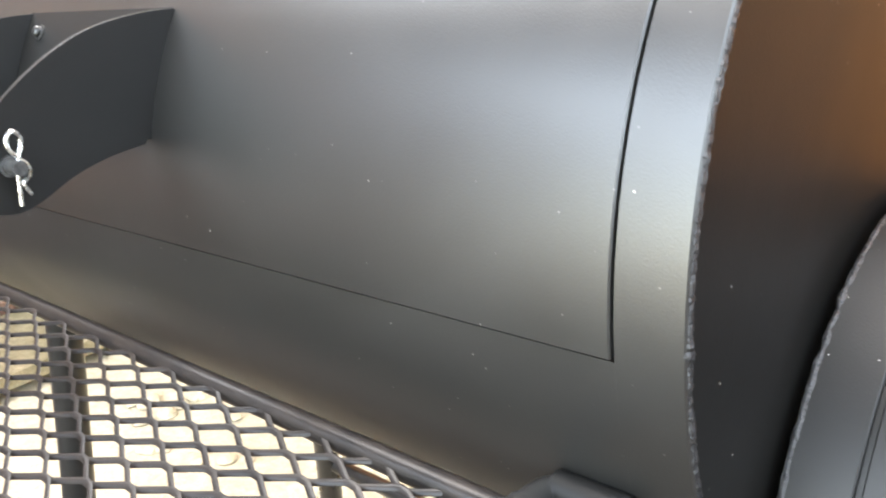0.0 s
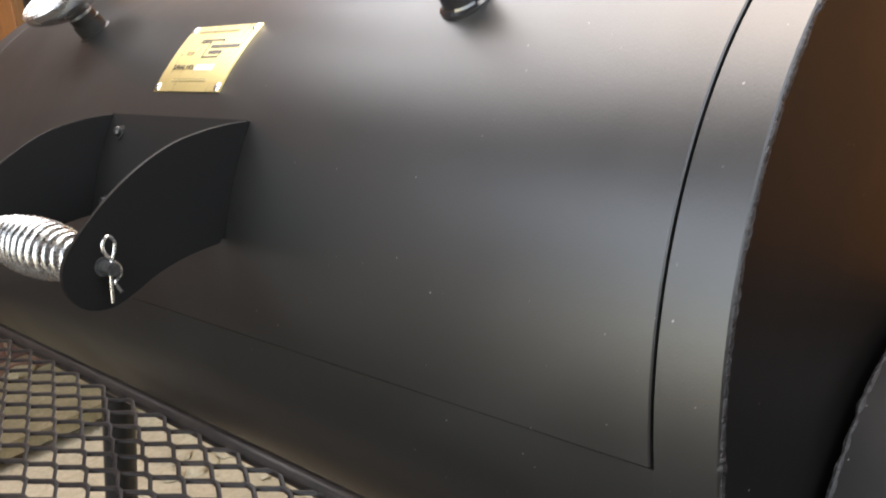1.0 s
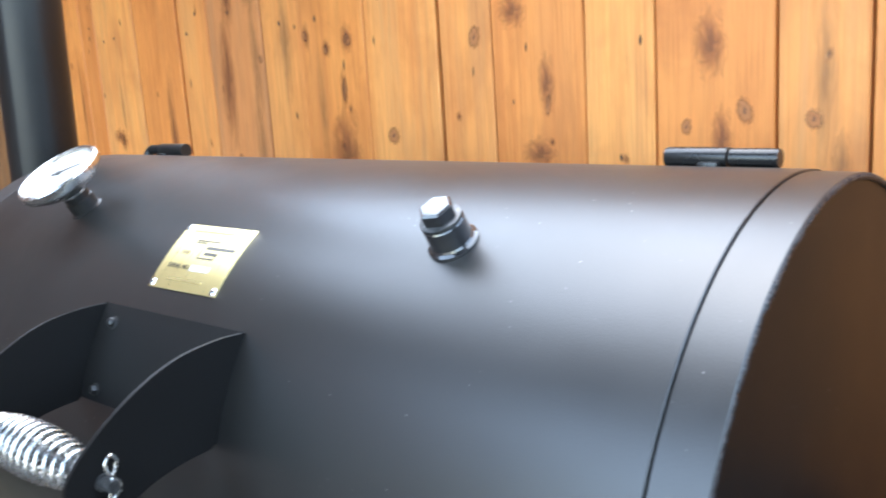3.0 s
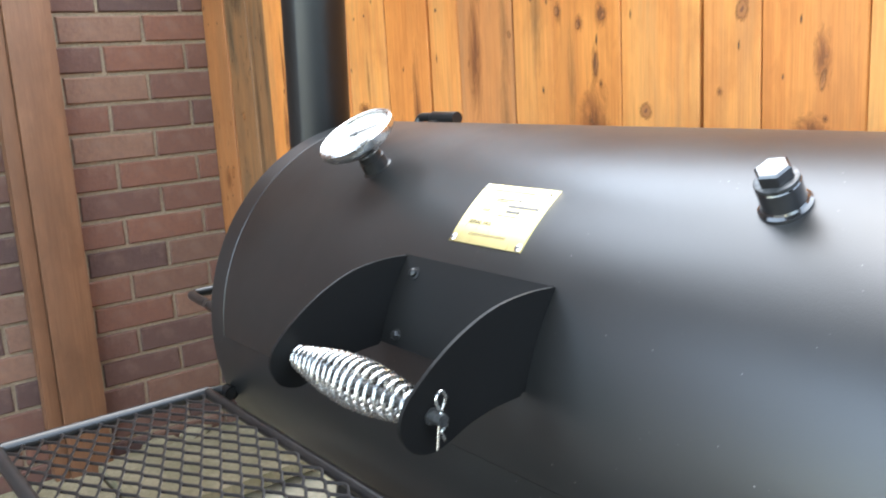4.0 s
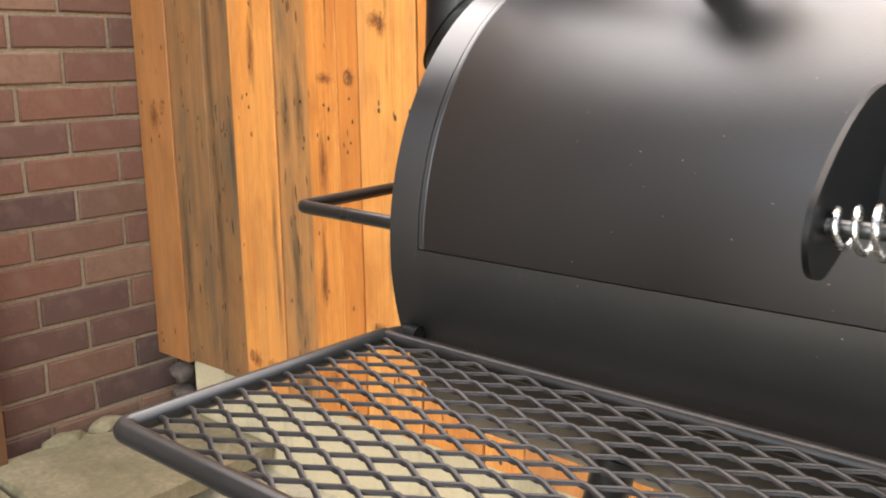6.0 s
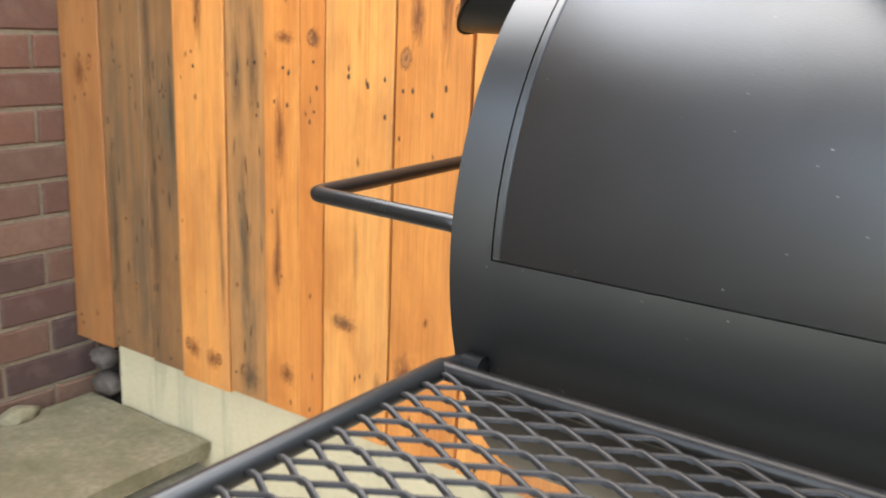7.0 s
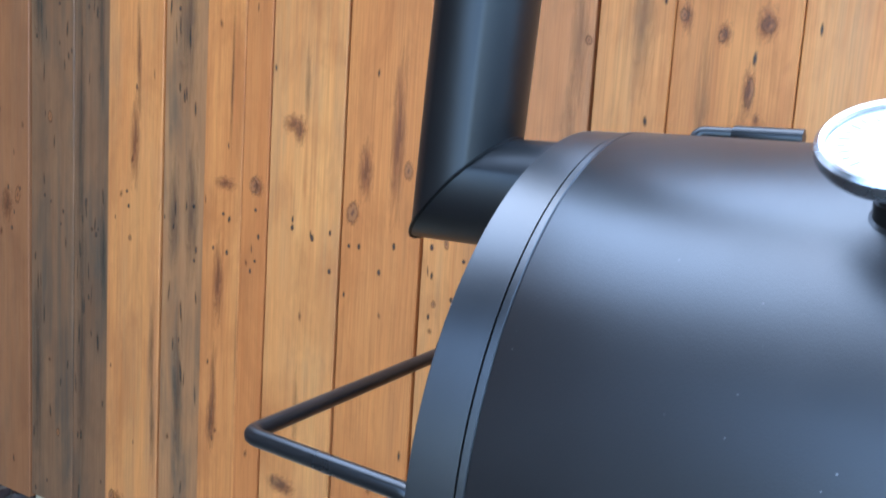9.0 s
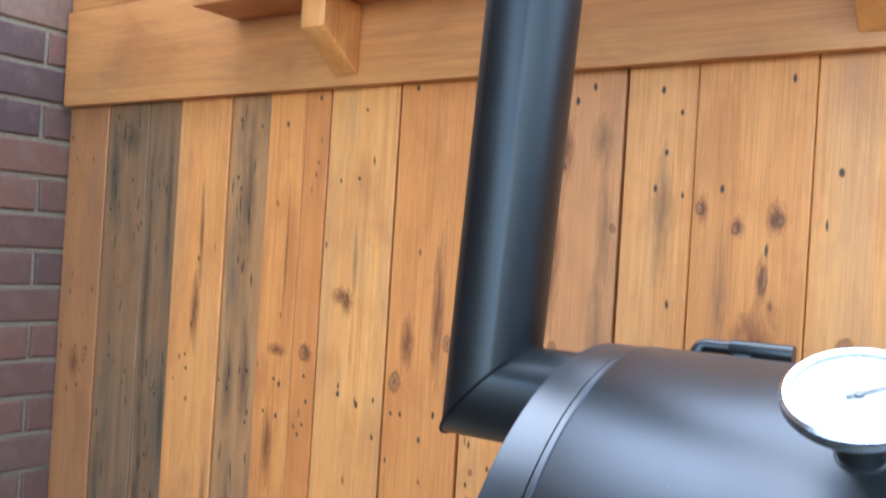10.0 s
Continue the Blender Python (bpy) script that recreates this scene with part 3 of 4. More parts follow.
part("upright", bm, POST, post)
bm = box(bmesh.new(), WALL_X + 0.001, WALL_X + 0.050, 0.482, 0.522, GROUND_Z, 2.3, 0.003)
part("batten", bm, POST, post)


def worn_slab(x0, x1, y0, y1, z0, z1, seed):
    bm = bmesh.new()
    box(bm, x0, x1, y0, y1, z0, z1)
    bmesh.ops.subdivide_edges(bm, edges=bm.edges[:], cuts=7, use_grid_fill=True)
    for v in bm.verts:
        n = noise.noise((v.co.x * 9 + seed, v.co.y * 9, v.co.z * 9))
        edge = min(v.co.x - x0, x1 - v.co.x, v.co.y - y0, y1 - v.co.y)
        v.co.z += 0.002 * n
        if edge < 0.001:
            v.co.x += 0.006 * noise.noise((v.co.y * 22, seed, v.co.z * 30))
            v.co.y += 0.006 * noise.noise((v.co.x * 22, seed + 3, v.co.z * 30))
    return bm


slab = part("paving_slab", worn_slab(-2.545, -2.105, 0.60, 1.115, 0.078, 0.118, 0.0), SLAB)
tagged(slab, "mossy grey paving slab lying loose by the fence", "paving slab")
slab = part("paving_slab", worn_slab(-2.56, -2.02, 0.05, 0.585, 0.062, 0.102, 6.0), SLAB)
tagged(slab, "mossy grey paving slab lying loose by the brick wall", "paving slab")


def rough_stone(x, y, z, sx, sy, sz, seed):
    bm = bmesh.new()
    bmesh.ops.create_icosphere(bm, subdivisions=3, radius=1)
    for v in bm.verts:
        n = 1 + 0.25 * noise.noise(v.co * 1.6 + Vector((seed, 0, 0))) + 0.08 * noise.noise(v.co * 5 + Vector((0, seed, 0)))
        v.co = Vector((x + sx * v.co.x * n, y + sy * v.co.y * n, z + sz * v.co.z * n))
    return bm


for k, (x, y, z, sx, sy, sz) in enumerate([(-2.505, 1.135, 0.215, 0.042, 0.03, 0.028), (-2.495, 1.13, 0.15, 0.045, 0.032, 0.028), (-2.535, 0.915, 0.124, 0.032, 0.05, 0.022), (-2.545, 0.80, 0.118, 0.03, 0.06, 0.018)]):
    tagged(part("stone", rough_stone(x, y, z, sx, sy, sz, k * 4.1), STONE if k < 2 else SLAB), "rough brown fieldstone in the corner by the fence" if k < 2 else "broken pale stone on the slab by the brick wall", "stone", "stones in the corner")
for k in range(14):
    x, y = random.uniform(-2.05, -1.3), random.uniform(0.85, 1.1)
    z = random.uniform(0.008, 0.02)
    tagged(part("stone", rough_stone(x, y, GROUND_Z + z * 0.2, z * 1.6, z * 1.3, z * 0.6, k * 2.3 + 20), GROUND), "small pale rubble stone on the ground", "stone", "rubble stones")

# ---- the smoker ----
YC, ZC, R = 0.624, 0.9065, 0.2513
X_LEFT, X_RIGHT, DOOR_L, DOOR_R = -0.963, 0.0055, -0.928, -0.0283
DOOR_LOW, DOOR_TOP = 0.7, 101.0
smoker = empty("offset_smoker", "black painted steel barrel smoker with side firebox and chimney", "smoker", at=(-0.48, YC, GROUND_Z))


def skin(x0, x1, a0, a1, r_out, r_in, steps, full=False, ease=(0.0008, 0.0008), e=0.0008):
    """A curved plate round the barrel's axis; angles in degrees from the front, upwards."""
    bm = bmesh.new()
    rows = []
    for k in range(steps if full else steps + 1):
        a = radians(a0 + (a1 - a0) * k / steps)
        c, s = -math.cos(a), math.sin(a)
        cut, drop = ease
        rows.append([bm.verts.new((x, YC + r * c, ZC + r * s)) for x, r in ((x0, r_in), (x0, r_out - drop), (x0 + cut, r_out), (x1 - e, r_out), (x1, r_out - e), (x1, r_in))])
    n = len(rows)
    for k in range(n if full else n - 1):
        p, q = rows[k], rows[(k + 1) % n]
        for i in range(6):
            bm.faces.new((p[i], p[(i + 1) % 6], q[(i + 1) % 6], q[i]))
    if not full:
        bm.faces.new(rows[0])
        bm.faces.new(rows[-1][::-1])
    return bm


TIGHT = 0.00004
part("end_band", skin(X_LEFT, DOOR_L - 0.0014, 0, 360, R, R - 0.005, 160, True, e=TIGHT), BARREL, smoker)
part("end_band", skin(DOOR_R + 0.0014, X_RIGHT, 0, 360, R, R - 0.005, 160, True, ease=(TIGHT, TIGHT)), BARREL, smoker)
part("body", skin(DOOR_L - 0.0014, DOOR_R + 0.0014, DOOR_TOP + 0.6, 360 + DOOR_LOW - 0.33, R, R - 0.005, 120, ease=(TIGHT, TIGHT), e=TIGHT), BARREL, smoker)
door = part("lid", skin(DOOR_L + 0.0066, DOOR_R, DOOR_LOW, DOOR_TOP, R + 0.0014, R - 0.006, 90, ease=(0.0009, 0.0006)), BARREL, smoker, "curved barrel lid with a fine gap round it")
part("lid_edge", skin(DOOR_L, DOOR_L + 0.0061, DOOR_LOW, DOOR_TOP, R + 0.0012, R - 0.006, 90), BARREL, door)


def disc(x, r, thick):
    m = Matrix.Translation((x, YC, ZC)) @ Matrix.Rotation(radians(90), 4, "Y")
    return lathe(bmesh.new(), [(0, 0), (r - 0.001, 0), (r, 0.001), (r, thick), (0, thick)], 128, m)


part("end_plate", disc(X_RIGHT - 0.0075, R - 0.0055, 0.006), END_PAINT, smoker)
part("end_plate", disc(X_LEFT + 0.003, R - 0.0055, 0.006), BARREL, smoker)
part("inside_liner", skin(X_LEFT + 0.012, X_RIGHT - 0.012, 0, 360, R - 0.012, R - 0.014, 64, True), SOOT, smoker)


def weld(x, r, fat, seed, yc, zc, a0=0, a1=360, n=760):
    """A lumpy weld bead round an end."""
    bm = bmesh.new()
    rings = []
    full = a1 - a0 >= 360
    for k in range(n if full else n + 1):
        a = radians(a0 + (a1 - a0) * k / n)
        u = k * 0.9
        f = fat * (0.9 + 0.15 * abs(math.sin(u)) + 0.3 * noise.noise((math.cos(a) * 30, math.sin(a) * 30, seed)) + 0.25 * noise.noise((math.cos(a) * 110, math.sin(a) * 110, seed)))
        c = Vector((x + 0.0008 * noise.noise((math.cos(a) * 14, math.sin(a) * 14, seed + 5)), yc - (r) * math.cos(a), zc + r * math.sin(a)))
        out = Vector((0, -math.cos(a), math.sin(a)))
        rings.append([bm.verts.new(c + f * (math.cos(b) * out + math.sin(b) * Vector((1, 0, 0)))) for b in (2 * math.pi * i / 8 for i in range(8))])
    m = len(rings)
    for k in range(m if full else m - 1):
        p, q = rings[k], rings[(k + 1) % m]
        for i in range(8):
            bm.faces.new((p[i], p[(i + 1) % 8], q[(i + 1) % 8], q[i]))
    return bm


part("weld_bead", weld(X_RIGHT - 0.001, R - 0.003, 0.0024, 1.0, YC, ZC), WELD, smoker, "rough shiny weld bead")
part("weld_bead", weld(X_LEFT + 0.001, R - 0.0030, 0.0018, 7.0, YC, ZC), BARREL, smoker)


def on_barrel(x, angle, turn=0.0):
    """A pose whose z points out of the barrel at an angle from the front."""
    a = radians(angle)
    out = Vector((0, -math.cos(a), math.sin(a)))
    right = Vector((1, 0, 0))
    m = Matrix((right, out.cross(right), out)).transposed().to_4x4()
    return Matrix.Translation((x, YC + (R + 0.001) * out.y, ZC + (R + 0.001) * out.z)) @ m @ Matrix.Rotation(radians(turn), 4, "Z")


# hinges on the ridge
def hinge(x0, x1, x2, name="hinge"):
    y, z = 0.680, 1.1610
    leaf = part(name, tube(bmesh.new(), [(x0, y, z), (x0 + 0.002, y, z), (x1 - 0.001, y, z)], [0.0075, 0.0082, 0.0082], 16), IRON, smoker, "black tube hinge")
    part("hinge_tube", tube(bmesh.new(), [(x1 + 0.001, y, z), (x2 - 0.002, y, z), (x2, y, z)], [0.0076, 0.0076, 0.007], 16), IRON, leaf)
    part("hinge_foot", box(bmesh.new(), x1 - 0.022, x1 - 0.005, y - 0.014, y + 0.004, z - 0.016, z - 0.002, 0.002), IRON, leaf)
    return leaf


hinge(-0.150, -0.098, -0.060)
hl = part("hinge", tube(bmesh.new(), [(-0.866, 0.680, 1.161), (-0.864, 0.680, 1.161), (-0.812, 0.680, 1.161)], [0.0075, 0.0084, 0.0084], 16), IRON, smoker, "black tube hinge")
part("hinge_pin", tube(bmesh.new(), rounded([(-0.866, 0.680, 1.1615), (-0.893, 0.680, 1.1615), (-0.897, 0.675, 1.150)], 0.006), 0.0062, 12), IRON, hl)
part("hinge_foot", box(bmesh.new(), -0.862, -0.845, 0.667, 0.684, 1.146, 1.158, 0.002), IRON, hl)

# lid handle: two curved side plates, a back plate, a rod with a coil spring grip
def handle_profile():
    front = smooth_curve([(0.4195, 1.0535), (0.390, 1.0545), (0.355, 1.0500), (0.322, 1.0370), (0.292, 1.0180), (0.268, 0.9960), (0.2625, 0.9780), (0.270, 0.9620), (0.286, 0.9555), (0.302, 0.9580), (0.325, 0.9670), (0.350, 0.9725), (0.380, 0.9745)], 5)
    back = []
    for k in range(7):
        a = radians(16.2 + (35.6 - 16.2) * k / 6)
        back.append((YC - (R + 0.0035) * math.cos(a), ZC + (R + 0.0035) * math.sin(a)))
    return front[1:-1] + back


def plate_at(x, thick):
    bm = slab_outline(bmesh.new(), handle_profile(), 0, x, thick)
    return bm


for x in (-0.3755, -0.5720):
    part("handle_side", plate_at(x, 0.0035), BRACKET, smoker, "curved black handle side plate", smooth=True, angle=30)
back = part("handle_back", skin(-0.5720, -0.3720, 16.0, 35.4, R + 0.0042, R + 0.0013, 10), BRACKET, smoker)
for x in (-0.5455, -0.3950):
    for a in (31.7, 18.3):
        m = on_barrel(x, a) @ Matrix.Translation((0, 0, 0.003))
        bolt = part("bolt", lathe(bmesh.new(), [(0, 0), (0.0062, 0), (0.0062, 0.0012), (0.0045, 0.0016), (0.0042, 0.0045), (0.003, 0.0056), (0, 0.0058)], 6 if a < 20 else 12, m), IRON, back)
PIN_Y, PIN_Z = 0.2900, 0.9835
part("handle_rod", tube(bmesh.new(), [(-0.577, PIN_Y, PIN_Z), (-0.358, PIN_Y, PIN_Z)], 0.0045, 14), BOLT, smoker)


def spring():
    pts, turns, x0, x1 = [], 19, -0.5665, -0.3785
    n = turns * 22
    for k in range(n + 1):
        s = k / n
        r = 0.0092 + 0.0108 * math.sin(math.pi * s) ** 1.15
        a = 2 * math.pi * turns * s
        pts.append((x0 + (x1 - x0) * s, PIN_Y + r * math.cos(a), PIN_Z + r * math.sin(a)))
    return tube(bmesh.new(), pts, 0.0019, 8)


part("spring_grip", spring(), CHROME, smoker, "shiny coiled wire grip")
part("washer", lathe(bmesh.new(), [(0.0045, 0), (0.0064, 0), (0.0064, 0.0015), (0.0045, 0.0015)], 20, Matrix.Translation((-0.3715, PIN_Y, PIN_Z)) @ Matrix.Rotation(radians(90), 4, "Y")), BOLT, smoker)


def hairpin():
    """A sprung wire clip: a loop at the top, one straight leg, one kinked leg."""
    x = -0.3625
    flat = [(0.0, -0.026), (0.0, -0.008), (0.001, 0.004), (0.004, 0.013), (0.0045, 0.020), (0.0, 0.0245), (-0.0045, 0.020), (-0.004, 0.013), (0.002, 0.006), (0.0075, 0.001), (0.0075, -0.006), (0.003, -0.011), (0.0075, -0.019)]
    lean = radians(-8)
    pts = []
    for u, v in smooth_curve(flat, 5):
        u, v = 0.85 * u, 0.85 * v
        pts.append((x, PIN_Y + u * math.cos(lean) - v * math.sin(lean), PIN_Z + u * math.sin(lean) + v * math.cos(lean)))
    return tube(bmesh.new(), pts, 0.00115, 8)


part("hairpin_clip", hairpin(), CHROME, smoker, "bright wire clip through the rod")

# maker's plate, curved to the lid
PLATE = (-0.5240, -0.4270, 40.6, 56.2)
plate = part("maker_plate", skin(PLATE[0], PLATE[1], PLATE[2], PLATE[3], R + 0.0025, R + 0.0013, 10), BRASS, smoker, "brass plate with dark print and four rivets")


def on_plate(u, v, wide, tall, r=0.0029):
    """A bar of print; u from the left, v from the foot, in shares of the plate."""
    dx, da = PLATE[1] - PLATE[0], PLATE[3] - PLATE[2]
    x0, a0 = PLATE[0] + u * dx, PLATE[2] + v * da
    return skin(x0, x0 + wide * dx, a0, a0 + tall * da, R + r, R + 0.0024, 2)


for u, v, wide, tall, ink in [
    (0.30, 0.735, 0.34, 0.022, PRINT), (0.30, 0.700, 0.17, 0.020, PRINT), (0.455, 0.49, 0.018, 0.22, PRINT), (0.63, 0.69, 0.015, 0.06, PRINT),
    (0.455, 0.47, 0.25, 0.020, PRINT), (0.69, 0.47, 0.015, 0.10, PRINT),
    (0.50, 0.62, 0.42, 0.045, PRINT), (0.52, 0.53, 0.20, 0.045, PRINT), (0.12, 0.50, 0.03, 0.04, FADED), (0.20, 0.52, 0.12, 0.05, FADED),
    (0.14, 0.88, 0.60, 0.030, FADED), (0.22, 0.13, 0.52, 0.035, FADED)]:
    part("print_bar", on_plate(u, v, wide, tall), ink, plate)
part("number_field", on_plate(0.46, 0.285, 0.28, 0.085), FACE, plate)
for u, v in ((0.05, 0.06), (0.95, 0.06), (0.05, 0.94), (0.95, 0.94)):
    m = on_barrel(PLATE[0] + u * (PLATE[1] - PLATE[0]), PLATE[2] + v * (PLATE[3] - PLATE[2])) @ Matrix.Translation((0, 0, 0.0012))
    part("rivet", lathe(bmesh.new(), [(0, 0), (0.0042, 0), (0.0036, 0.0010), (0.002, 0.0016), (0, 0.0018)], 14, m), STEEL, plate)


def writing(text, size, material, m, parent, name):
    curve = bpy.data.curves.new(name, "FONT")
    curve.body, curve.size, curve.extrude, curve.align_x = text, size, 0.0002, "CENTER"
    temp = new("temp", curve)
    dg = bpy.context.evaluated_depsgraph_get()
    me = bpy.data.meshes.new_from_object(temp.evaluated_get(dg))
    bpy.data.objects.remove(temp)
    me.name = name
    me.materials.clear()
    me.materials.append(material)
    me.transform(m)
    ob = new(name, me)
    ob.parent = parent
    return ob


m = on_barrel(PLATE[0] + 0.30 * (PLATE[1] - PLATE[0]), PLATE[2] + 0.30 * (PLATE[3] - PLATE[2])) @ Matrix.Translation((0, 0, 0.0022))
writing("SERIAL NO.", 0.0062, PRINT, m, plate, "serial_print")

# thermometer on a threaded collar
GX, GA = -0.7243, 58.1
gm = on_barrel(GX, GA) @ Matrix.Translation((0, 0, -0.0035))
gauge = part("thermometer", lathe(bmesh.new(), [(0, 0.022), (0.012, 0.022), (0.014, 0.027), (0.022, 0.030), (0.034, 0.036), (0.0432, 0.0425), (0.0456, 0.0465), (0.0456, 0.0525), (0.0432, 0.0545), (0.0403, 0.0535), (0.0394, 0.0500), (0, 0.0495)], 56, gm), STEEL, smoker, "round steel thermometer with a pale face")
part("collar", lathe(bmesh.new(), [(0.019, -0.002), (0.0185, 0.003), (0.0150, 0.005), (0.0150, 0.017), (0.0135, 0.018), (0.0135, 0.024), (0, 0.024)], 28, gm), IRON, gauge)
part("dial", lathe(bmesh.new(), [(0, 0.0508), (0.0388, 0.0508), (0.0388, 0.0500), (0, 0.0500)], 40, gm), FACE, gauge)
for k in range(23):
    a = radians(-135 + 270 * k / 22)
    t = gm @ Matrix.Rotation(-a, 4, "Z")
    bm = bmesh.new()
    box(bm, -0.0005, 0.0005, 0.030 if k % 2 else 0.028, 0.034, 0.0509, 0.0513)
    bmesh.ops.transform(bm, matrix=t, verts=bm.verts)
    part("tick", bm, GREY_PRINT, gauge, smooth=False)
bm = slab_outline(bmesh.new(), [(-0.0016, -0.008), (0.0016, -0.008), (0.0004, 0.028), (-0.0004, 0.028)], 2, 0.0518, 0.0006)
bmesh.ops.transform(bm, matrix=gm @ Matrix.Rotation(radians(-55), 4, "Z"), verts=bm.verts)
part("needle", bm, PRINT, gauge, smooth=False)
part("needle_hub", lathe(bmesh.new(), [(0, 0.051), (0.003, 0.051), (0.003, 0.0528), (0, 0.0532)], 14, gm), BOLT, gauge)

# hex plug in a welded collar
pm = on_barrel(-0.2198, 58.2) @ Matrix.Translation((0, 0, 0.0008))
plug = part("hex_plug", lathe(bmesh.new(), [(0.0195, -0.003), (0.0190, 0.0015), (0.0168, 0.003), (0.0158, 0.0045), (0.0158, 0.0195), (0.0150, 0.0205), (0, 0.0205)], 36, pm), GLOSS, smoker, "black hexagonal plug in a welded collar", angle=22)
part("thread_ring", lathe(bmesh.new(), [(0, 0.0208), (0.0150, 0.0208), (0.0156, 0.0214), (0.0156, 0.0236), (0.0148, 0.0242), (0, 0.0242)], 36, pm), BOLT, plug)
part("hex_head", lathe(bmesh.new(), [(0, 0.0243), (0.0130, 0.0243), (0.0130, 0.0325), (0.0112, 0.0340), (0, 0.0342)], 6, pm @ Matrix.Rotation(radians(12), 4, "Z")), GLOSS, plug, angle=22)

# chimney: a mitred elbow out of the end plate and a leaning pipe
bm = bmesh.new()
CX, CY, CZ, CR = -1.076, 0.622, 1.100, 0.047
lean = math.tan(radians(3.2))
rings = []
for stage in ("stub", "mitre", "top"):
    ring = []
    for k in range(48):
        a = 2 * math.pi * k / 48
        u, v = CR * math.cos(a), CR * math.sin(a)
        if stage == "stub":
            p = (X_LEFT + 0.001, CY + v, CZ + u)
        elif stage == "mitre":
            p = (CX + u, CY + v, CZ + u)
        else:
            p = (CX + u + lean * 1.05, CY + v, CZ + 1.05)
        ring.append(bm.verts.new(p))
    rings.append(ring)
for p, q in zip(rings, rings[1:]):
    for k in range(48):
        bm.faces.new((p[k], p[(k + 1) % 48], q[(k + 1) % 48], q[k]))
chimney = part("chimney", bm, PIPE, smoker, "black mitred chimney pipe", angle=30)
bm = bmesh.new()
pts = []
for k in range(60):
    a = 2 * math.pi * k / 60
    u, v = (CR + 0.0004) * math.cos(a), (CR + 0.0004) * math.sin(a)
    pts.append((CX + u, CY + v, CZ + u))
tube(bm, pts, 0.0016, 6, closed=True)
part("elbow_weld", bm, BRACKET, chimney)

# end lifting bar on the far plate
bar = rounded([(X_LEFT + 0.002, 0.412, 0.893), (X_LEFT - 0.008, 0.400, 0.921), (-1.127, 0.412, 0.921), (-1.150, 0.780, 0.921), (X_LEFT + 0.002, 0.800, 0.921)], 0.012)
part("side_bar", tube(bmesh.new(), bar, 0.0068, 14), IRON, smoker, "bent black side handle bar")

# firebox on the near end
FY, FZ, FR, FX0, FX1 = 0.624, 0.711, 0.192, 0.012, 0.47
bm = bmesh.new()
fm = Matrix.Translation((FX0, FY, FZ)) @ Matrix.Rotation(radians(90), 4, "Y")
lathe(bm, [(0, 0), (FR, 0), (FR, FX1 - FX0), (0, FX1 - FX0)], 96, fm)
fire = part("firebox", bm, FIREBOX, smoker, "lower round firebox with its own lid")


def fire_skin(x0, x1, a0, a1, r_out, r_in, steps):
    bm = skin(x0, x1, a0, a1, r_out, r_in, steps)
    bmesh.ops.translate(bm, vec=(0, FY - YC, FZ - ZC), verts=bm.verts)
    return bm


part("firebox_lid", fire_skin(FX0 + 0.036, FX1 - 0.03, -5, 92, FR + 0.0042, FR - 0.001, 48), FIREBOX, fire)
part("firebox_band", fire_skin(FX0 + 0.001, FX0 + 0.0325, -30, 330, FR + 0.004, FR - 0.001, 120), FIREBOX, fire)
part("firebox_weld", weld(FX0 + 0.001, FR + 0.0025, 0.0022, 3.0, FY, FZ, n=340), WELD, fire)
part("firebox_hinge", tube(bmesh.new(), [(0.045, 0.735, 0.882), (0.125, 0.735, 0.882)], 0.0078, 14), IRON, fire)
part("firebox_hinge", tube(bmesh.new(), [(0.128, 0.735, 0.882), (0.185, 0.735, 0.882)], 0.0078, 14), IRON, fire)
part("firebox_strap", tube(bmesh.new(), rounded([(0.075, 0.735, 0.884), (0.070, 0.700, 0.897), (0.066, 0.675, 0.904)], 0.008), 0.006, 10), IRON, fire)
part("firebox_bolt", lathe(bmesh.new(), [(0, 0), (0.006, 0), (0.006, 0.003), (0.003, 0.005), (0, 0.005)], 12, Matrix.Translation((0.074, 0.625, FZ + FR + 0.004))), CHROME, fire)

# legs, lower rails
def leg(top, foot):
    return tube(bmesh.new(), [top, foot], 0.019, 18)


for top, foot in (((-0.775, 0.455, 0.735), (-0.925, 0.40, GROUND_Z)), ((-0.775, 0.79, 0.735), (-0.925, 0.86, GROUND_Z)), ((-0.16, 0.455, 0.735), (-0.04, 0.40, GROUND_Z)), ((-0.16, 0.79, 0.735), (-0.04, 0.86, GROUND_Z))):
    part("leg", leg(top, foot), IRON, smoker)
for y in (0.42, 0.84):
    part("lower_rail", tube(bmesh.new(), [(-0.875, y, 0.28), (-0.085, y, 0.28)], 0.012, 12), IRON, smoker)

# ---- front shelf of expanded metal ----
TX0, TX1, TY0, TY1, TZ = -0.952, -0.069, 0.098, 0.354, 0.831
HOOK_Y = 0.3765
tray = empty("front_shelf", "black expanded metal shelf on a round bar frame", "shelf", at=(-0.5, 0.22, TZ))
part("front_bar", tube(bmesh.new(), rounded([(TX0, TY1, TZ), (TX0, TY0, TZ), (TX1, TY0, TZ), (TX1, TY1, TZ)], 0.012), 0.0078, 14), IRON, tray)
part("back_bar", tube(bmesh.new(), [(TX0, TY1 - 0.002, TZ), (TX1, TY1 - 0.008, TZ)], 0.0070, 14), MESH, tray)
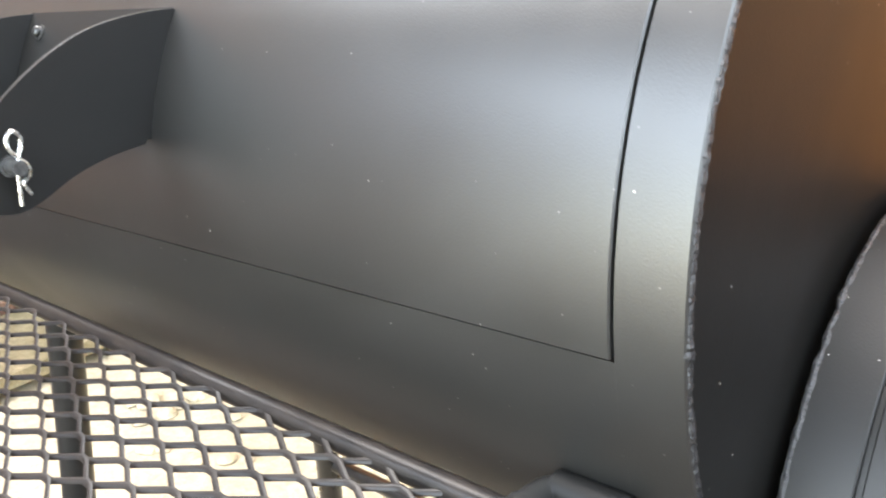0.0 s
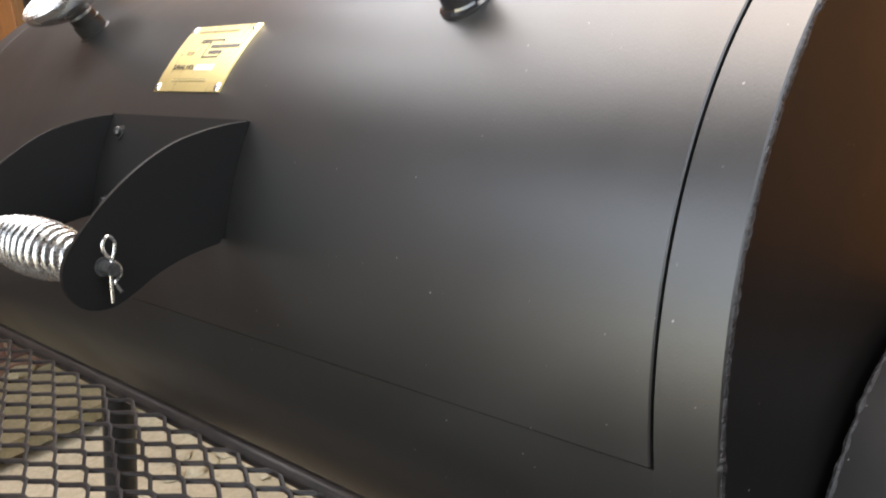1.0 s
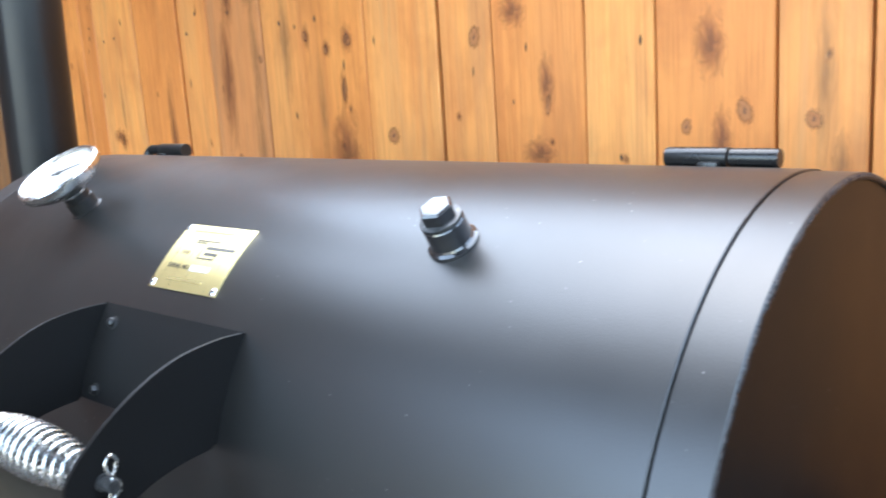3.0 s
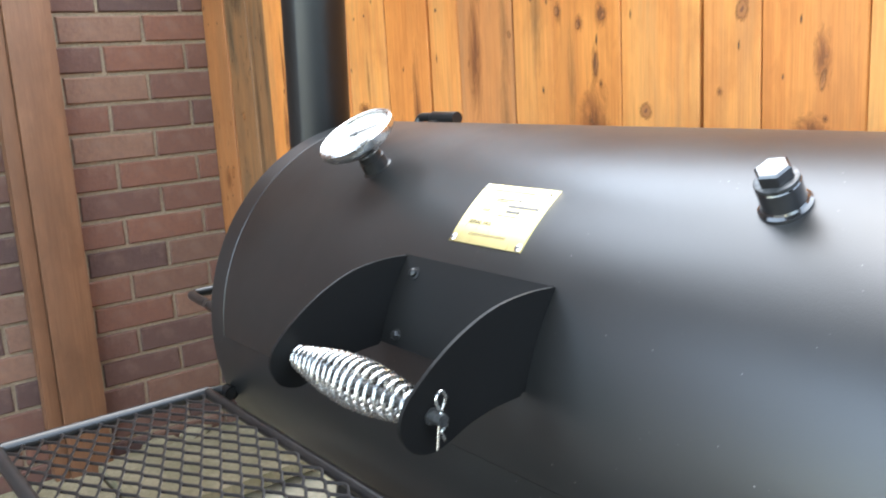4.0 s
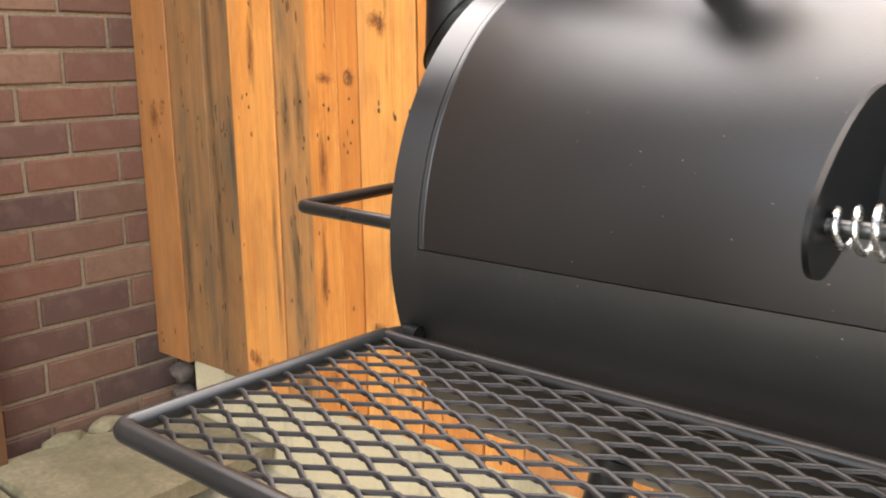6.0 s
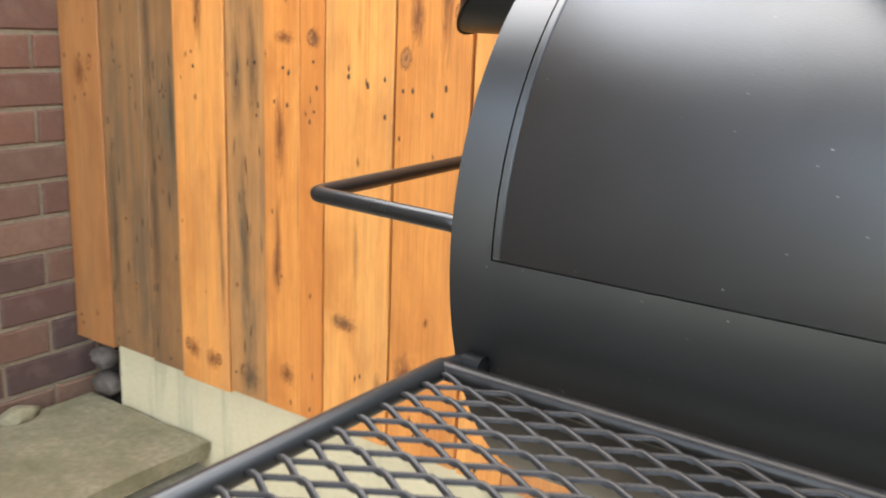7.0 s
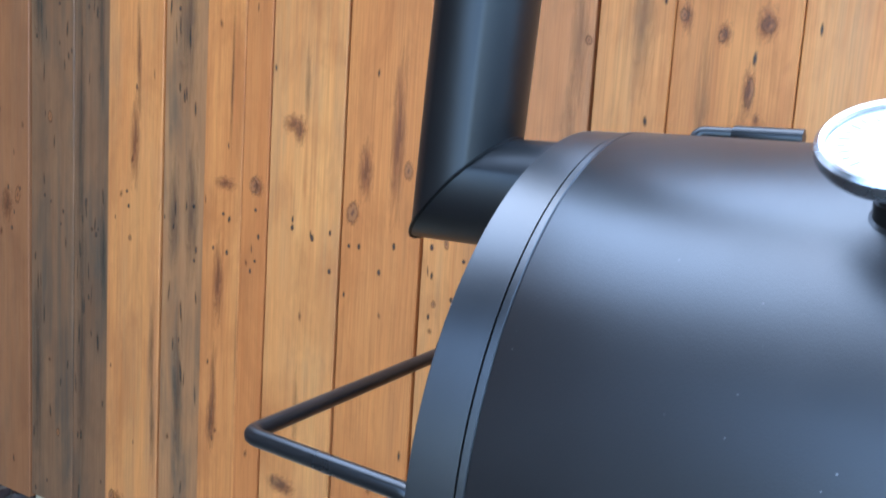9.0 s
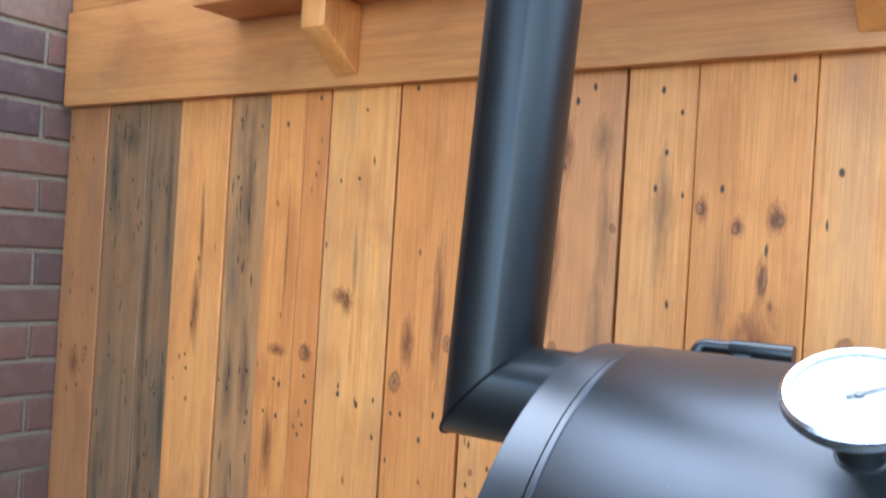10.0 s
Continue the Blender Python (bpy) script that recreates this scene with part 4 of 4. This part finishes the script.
for x, long in ((TX0, 0.016), (TX1, 0.040)):
    part("hook_bar", tube(bmesh.new(), rounded([(x, TY1 - 0.006, TZ), (x, HOOK_Y, TZ - 0.003), (x + 0.018, HOOK_Y + 0.001, TZ - 0.003)], 0.010), 0.0072, 14), IRON, tray)
    m = Matrix.Translation((x + 0.003, HOOK_Y + 0.0012, TZ - 0.003)) @ Matrix.Rotation(radians(90), 4, "Y")
    part("sleeve", lathe(bmesh.new(), [(0.0076, 0), (0.0092, 0), (0.0092, long), (0.0076, long), (0.0076, long - 0.010), (0, long - 0.010)], 24, m), BRACKET, smoker)
PITCH_Y, PITCH_X, X_NODE, Y_NODE = 0.01088, 0.02475, -0.9165, 0.3100


def strand(j):
    """One wavy strand of the mesh; it meets its neighbours in turn."""
    y0 = Y_NODE + PITCH_Y * (j + 0.5)
    pts = []
    k0 = math.floor((TX0 - X_NODE) / PITCH_X)
    k1 = math.ceil((TX1 - X_NODE) / PITCH_X)
    for k in range(k0, k1 + 1):
        side = -1 if (k + j) % 2 == 0 else 1
        x, y = X_NODE + k * PITCH_X, y0 + side * PITCH_Y * 0.43
        for dx, dz in ((-0.0042, 0.0004), (0.0, 0.0012), (0.0042, 0.0004)):
            pts.append((x + dx, y, TZ + 0.001 + dz * (1 if side > 0 else -1)))
    pts = [p for p in pts if TX0 + 0.002 < p[0] < TX1 - 0.002]
    bm = bmesh.new()
    rings = []
    for i, p in enumerate(pts):
        a, b = Vector(pts[max(i - 1, 0)]), Vector(pts[min(i + 1, len(pts) - 1)])
        d = (b - a).normalized()
        n = Vector((-d.y, d.x, 0)).normalized()
        w, h = 0.0014, 0.0011
        tilt = Vector((0, 0, 1)) + n * 0.35
        rings.append([bm.verts.new(Vector(p) + n * w * u + tilt * h * v) for u, v in ((-1, -1), (1, -1), (1, 1), (-1, 1))])
    for p, q in zip(rings, rings[1:]):
        for i in range(4):
            bm.faces.new((p[i], p[(i + 1) % 4], q[(i + 1) % 4], q[i]))
    bm.faces.new(rings[0])
    bm.faces.new(rings[-1])
    return bm


for j in range(-22, 6):
    y = Y_NODE + PITCH_Y * (j + 0.5)
    if TY0 + 0.004 < y < TY1 - 0.014:
        part("mesh_strand", strand(j), MESH, tray, smooth=True, angle=100)

# ---- bricks, one by one where the wall is near, the rest in one ----
def brick_mesh(length, seed):
    bm = bmesh.new()
    box(bm, 0, 0.012, -length / 2, length / 2, -0.0370, 0.0370)
    es = [e for e in bm.edges if all(v.co.x > 0.006 for v in e.verts)]
    bmesh.ops.bevel(bm, geom=es, offset=0.0035, segments=1, affect="EDGES")
    for v in bm.verts:
        v.co.y += 0.0025 * noise.noise((v.co.z * 40, seed, v.co.y * 9))
        v.co.z += 0.002 * noise.noise((v.co.y * 25, seed + 4, v.co.z * 30))
    return finish(bm, "brick", BRICK)


LONGS = [brick_mesh(LONG - 0.0115, k * 2.1) for k in range(6)]
rest = bmesh.new()
for row in range(30):
    z = 1.2193 + COURSE * (row - 13)
    y = 0.6655 + 3 * LONG + (0.0 if row % 2 else -LONG / 2) + 0.003 * noise.noise((row * 3.7, 0, 0))
    while y > -3.9:
        mid = y - LONG / 2
        y -= LONG
        if 0.10 < z < 1.85 and -0.15 < mid < 1.22:
            ob = new("brick", random.choice(LONGS))
            ob.parent = wall
            ob.location = (WALL_X - 0.0115 + random.uniform(-0.0015, 0.001), mid, z)
        elif mid < 1.32:
            box(rest, WALL_X - 0.012, WALL_X, mid - LONG / 2 + 0.005, mid + LONG / 2 - 0.005, z - 0.037, z + 0.037)
far_bricks = part("brick_rest", rest, BRICK, None, smooth=False)
far_bricks.parent = wall
tagged(far_bricks, kind="stuff")

# ---- true size ----
for ob in list(scene.objects):
    if not ob.parent and ob.type in ("MESH", "EMPTY"):
        ob.matrix_basis = Matrix.Scale(SIZE, 4) @ ob.matrix_basis
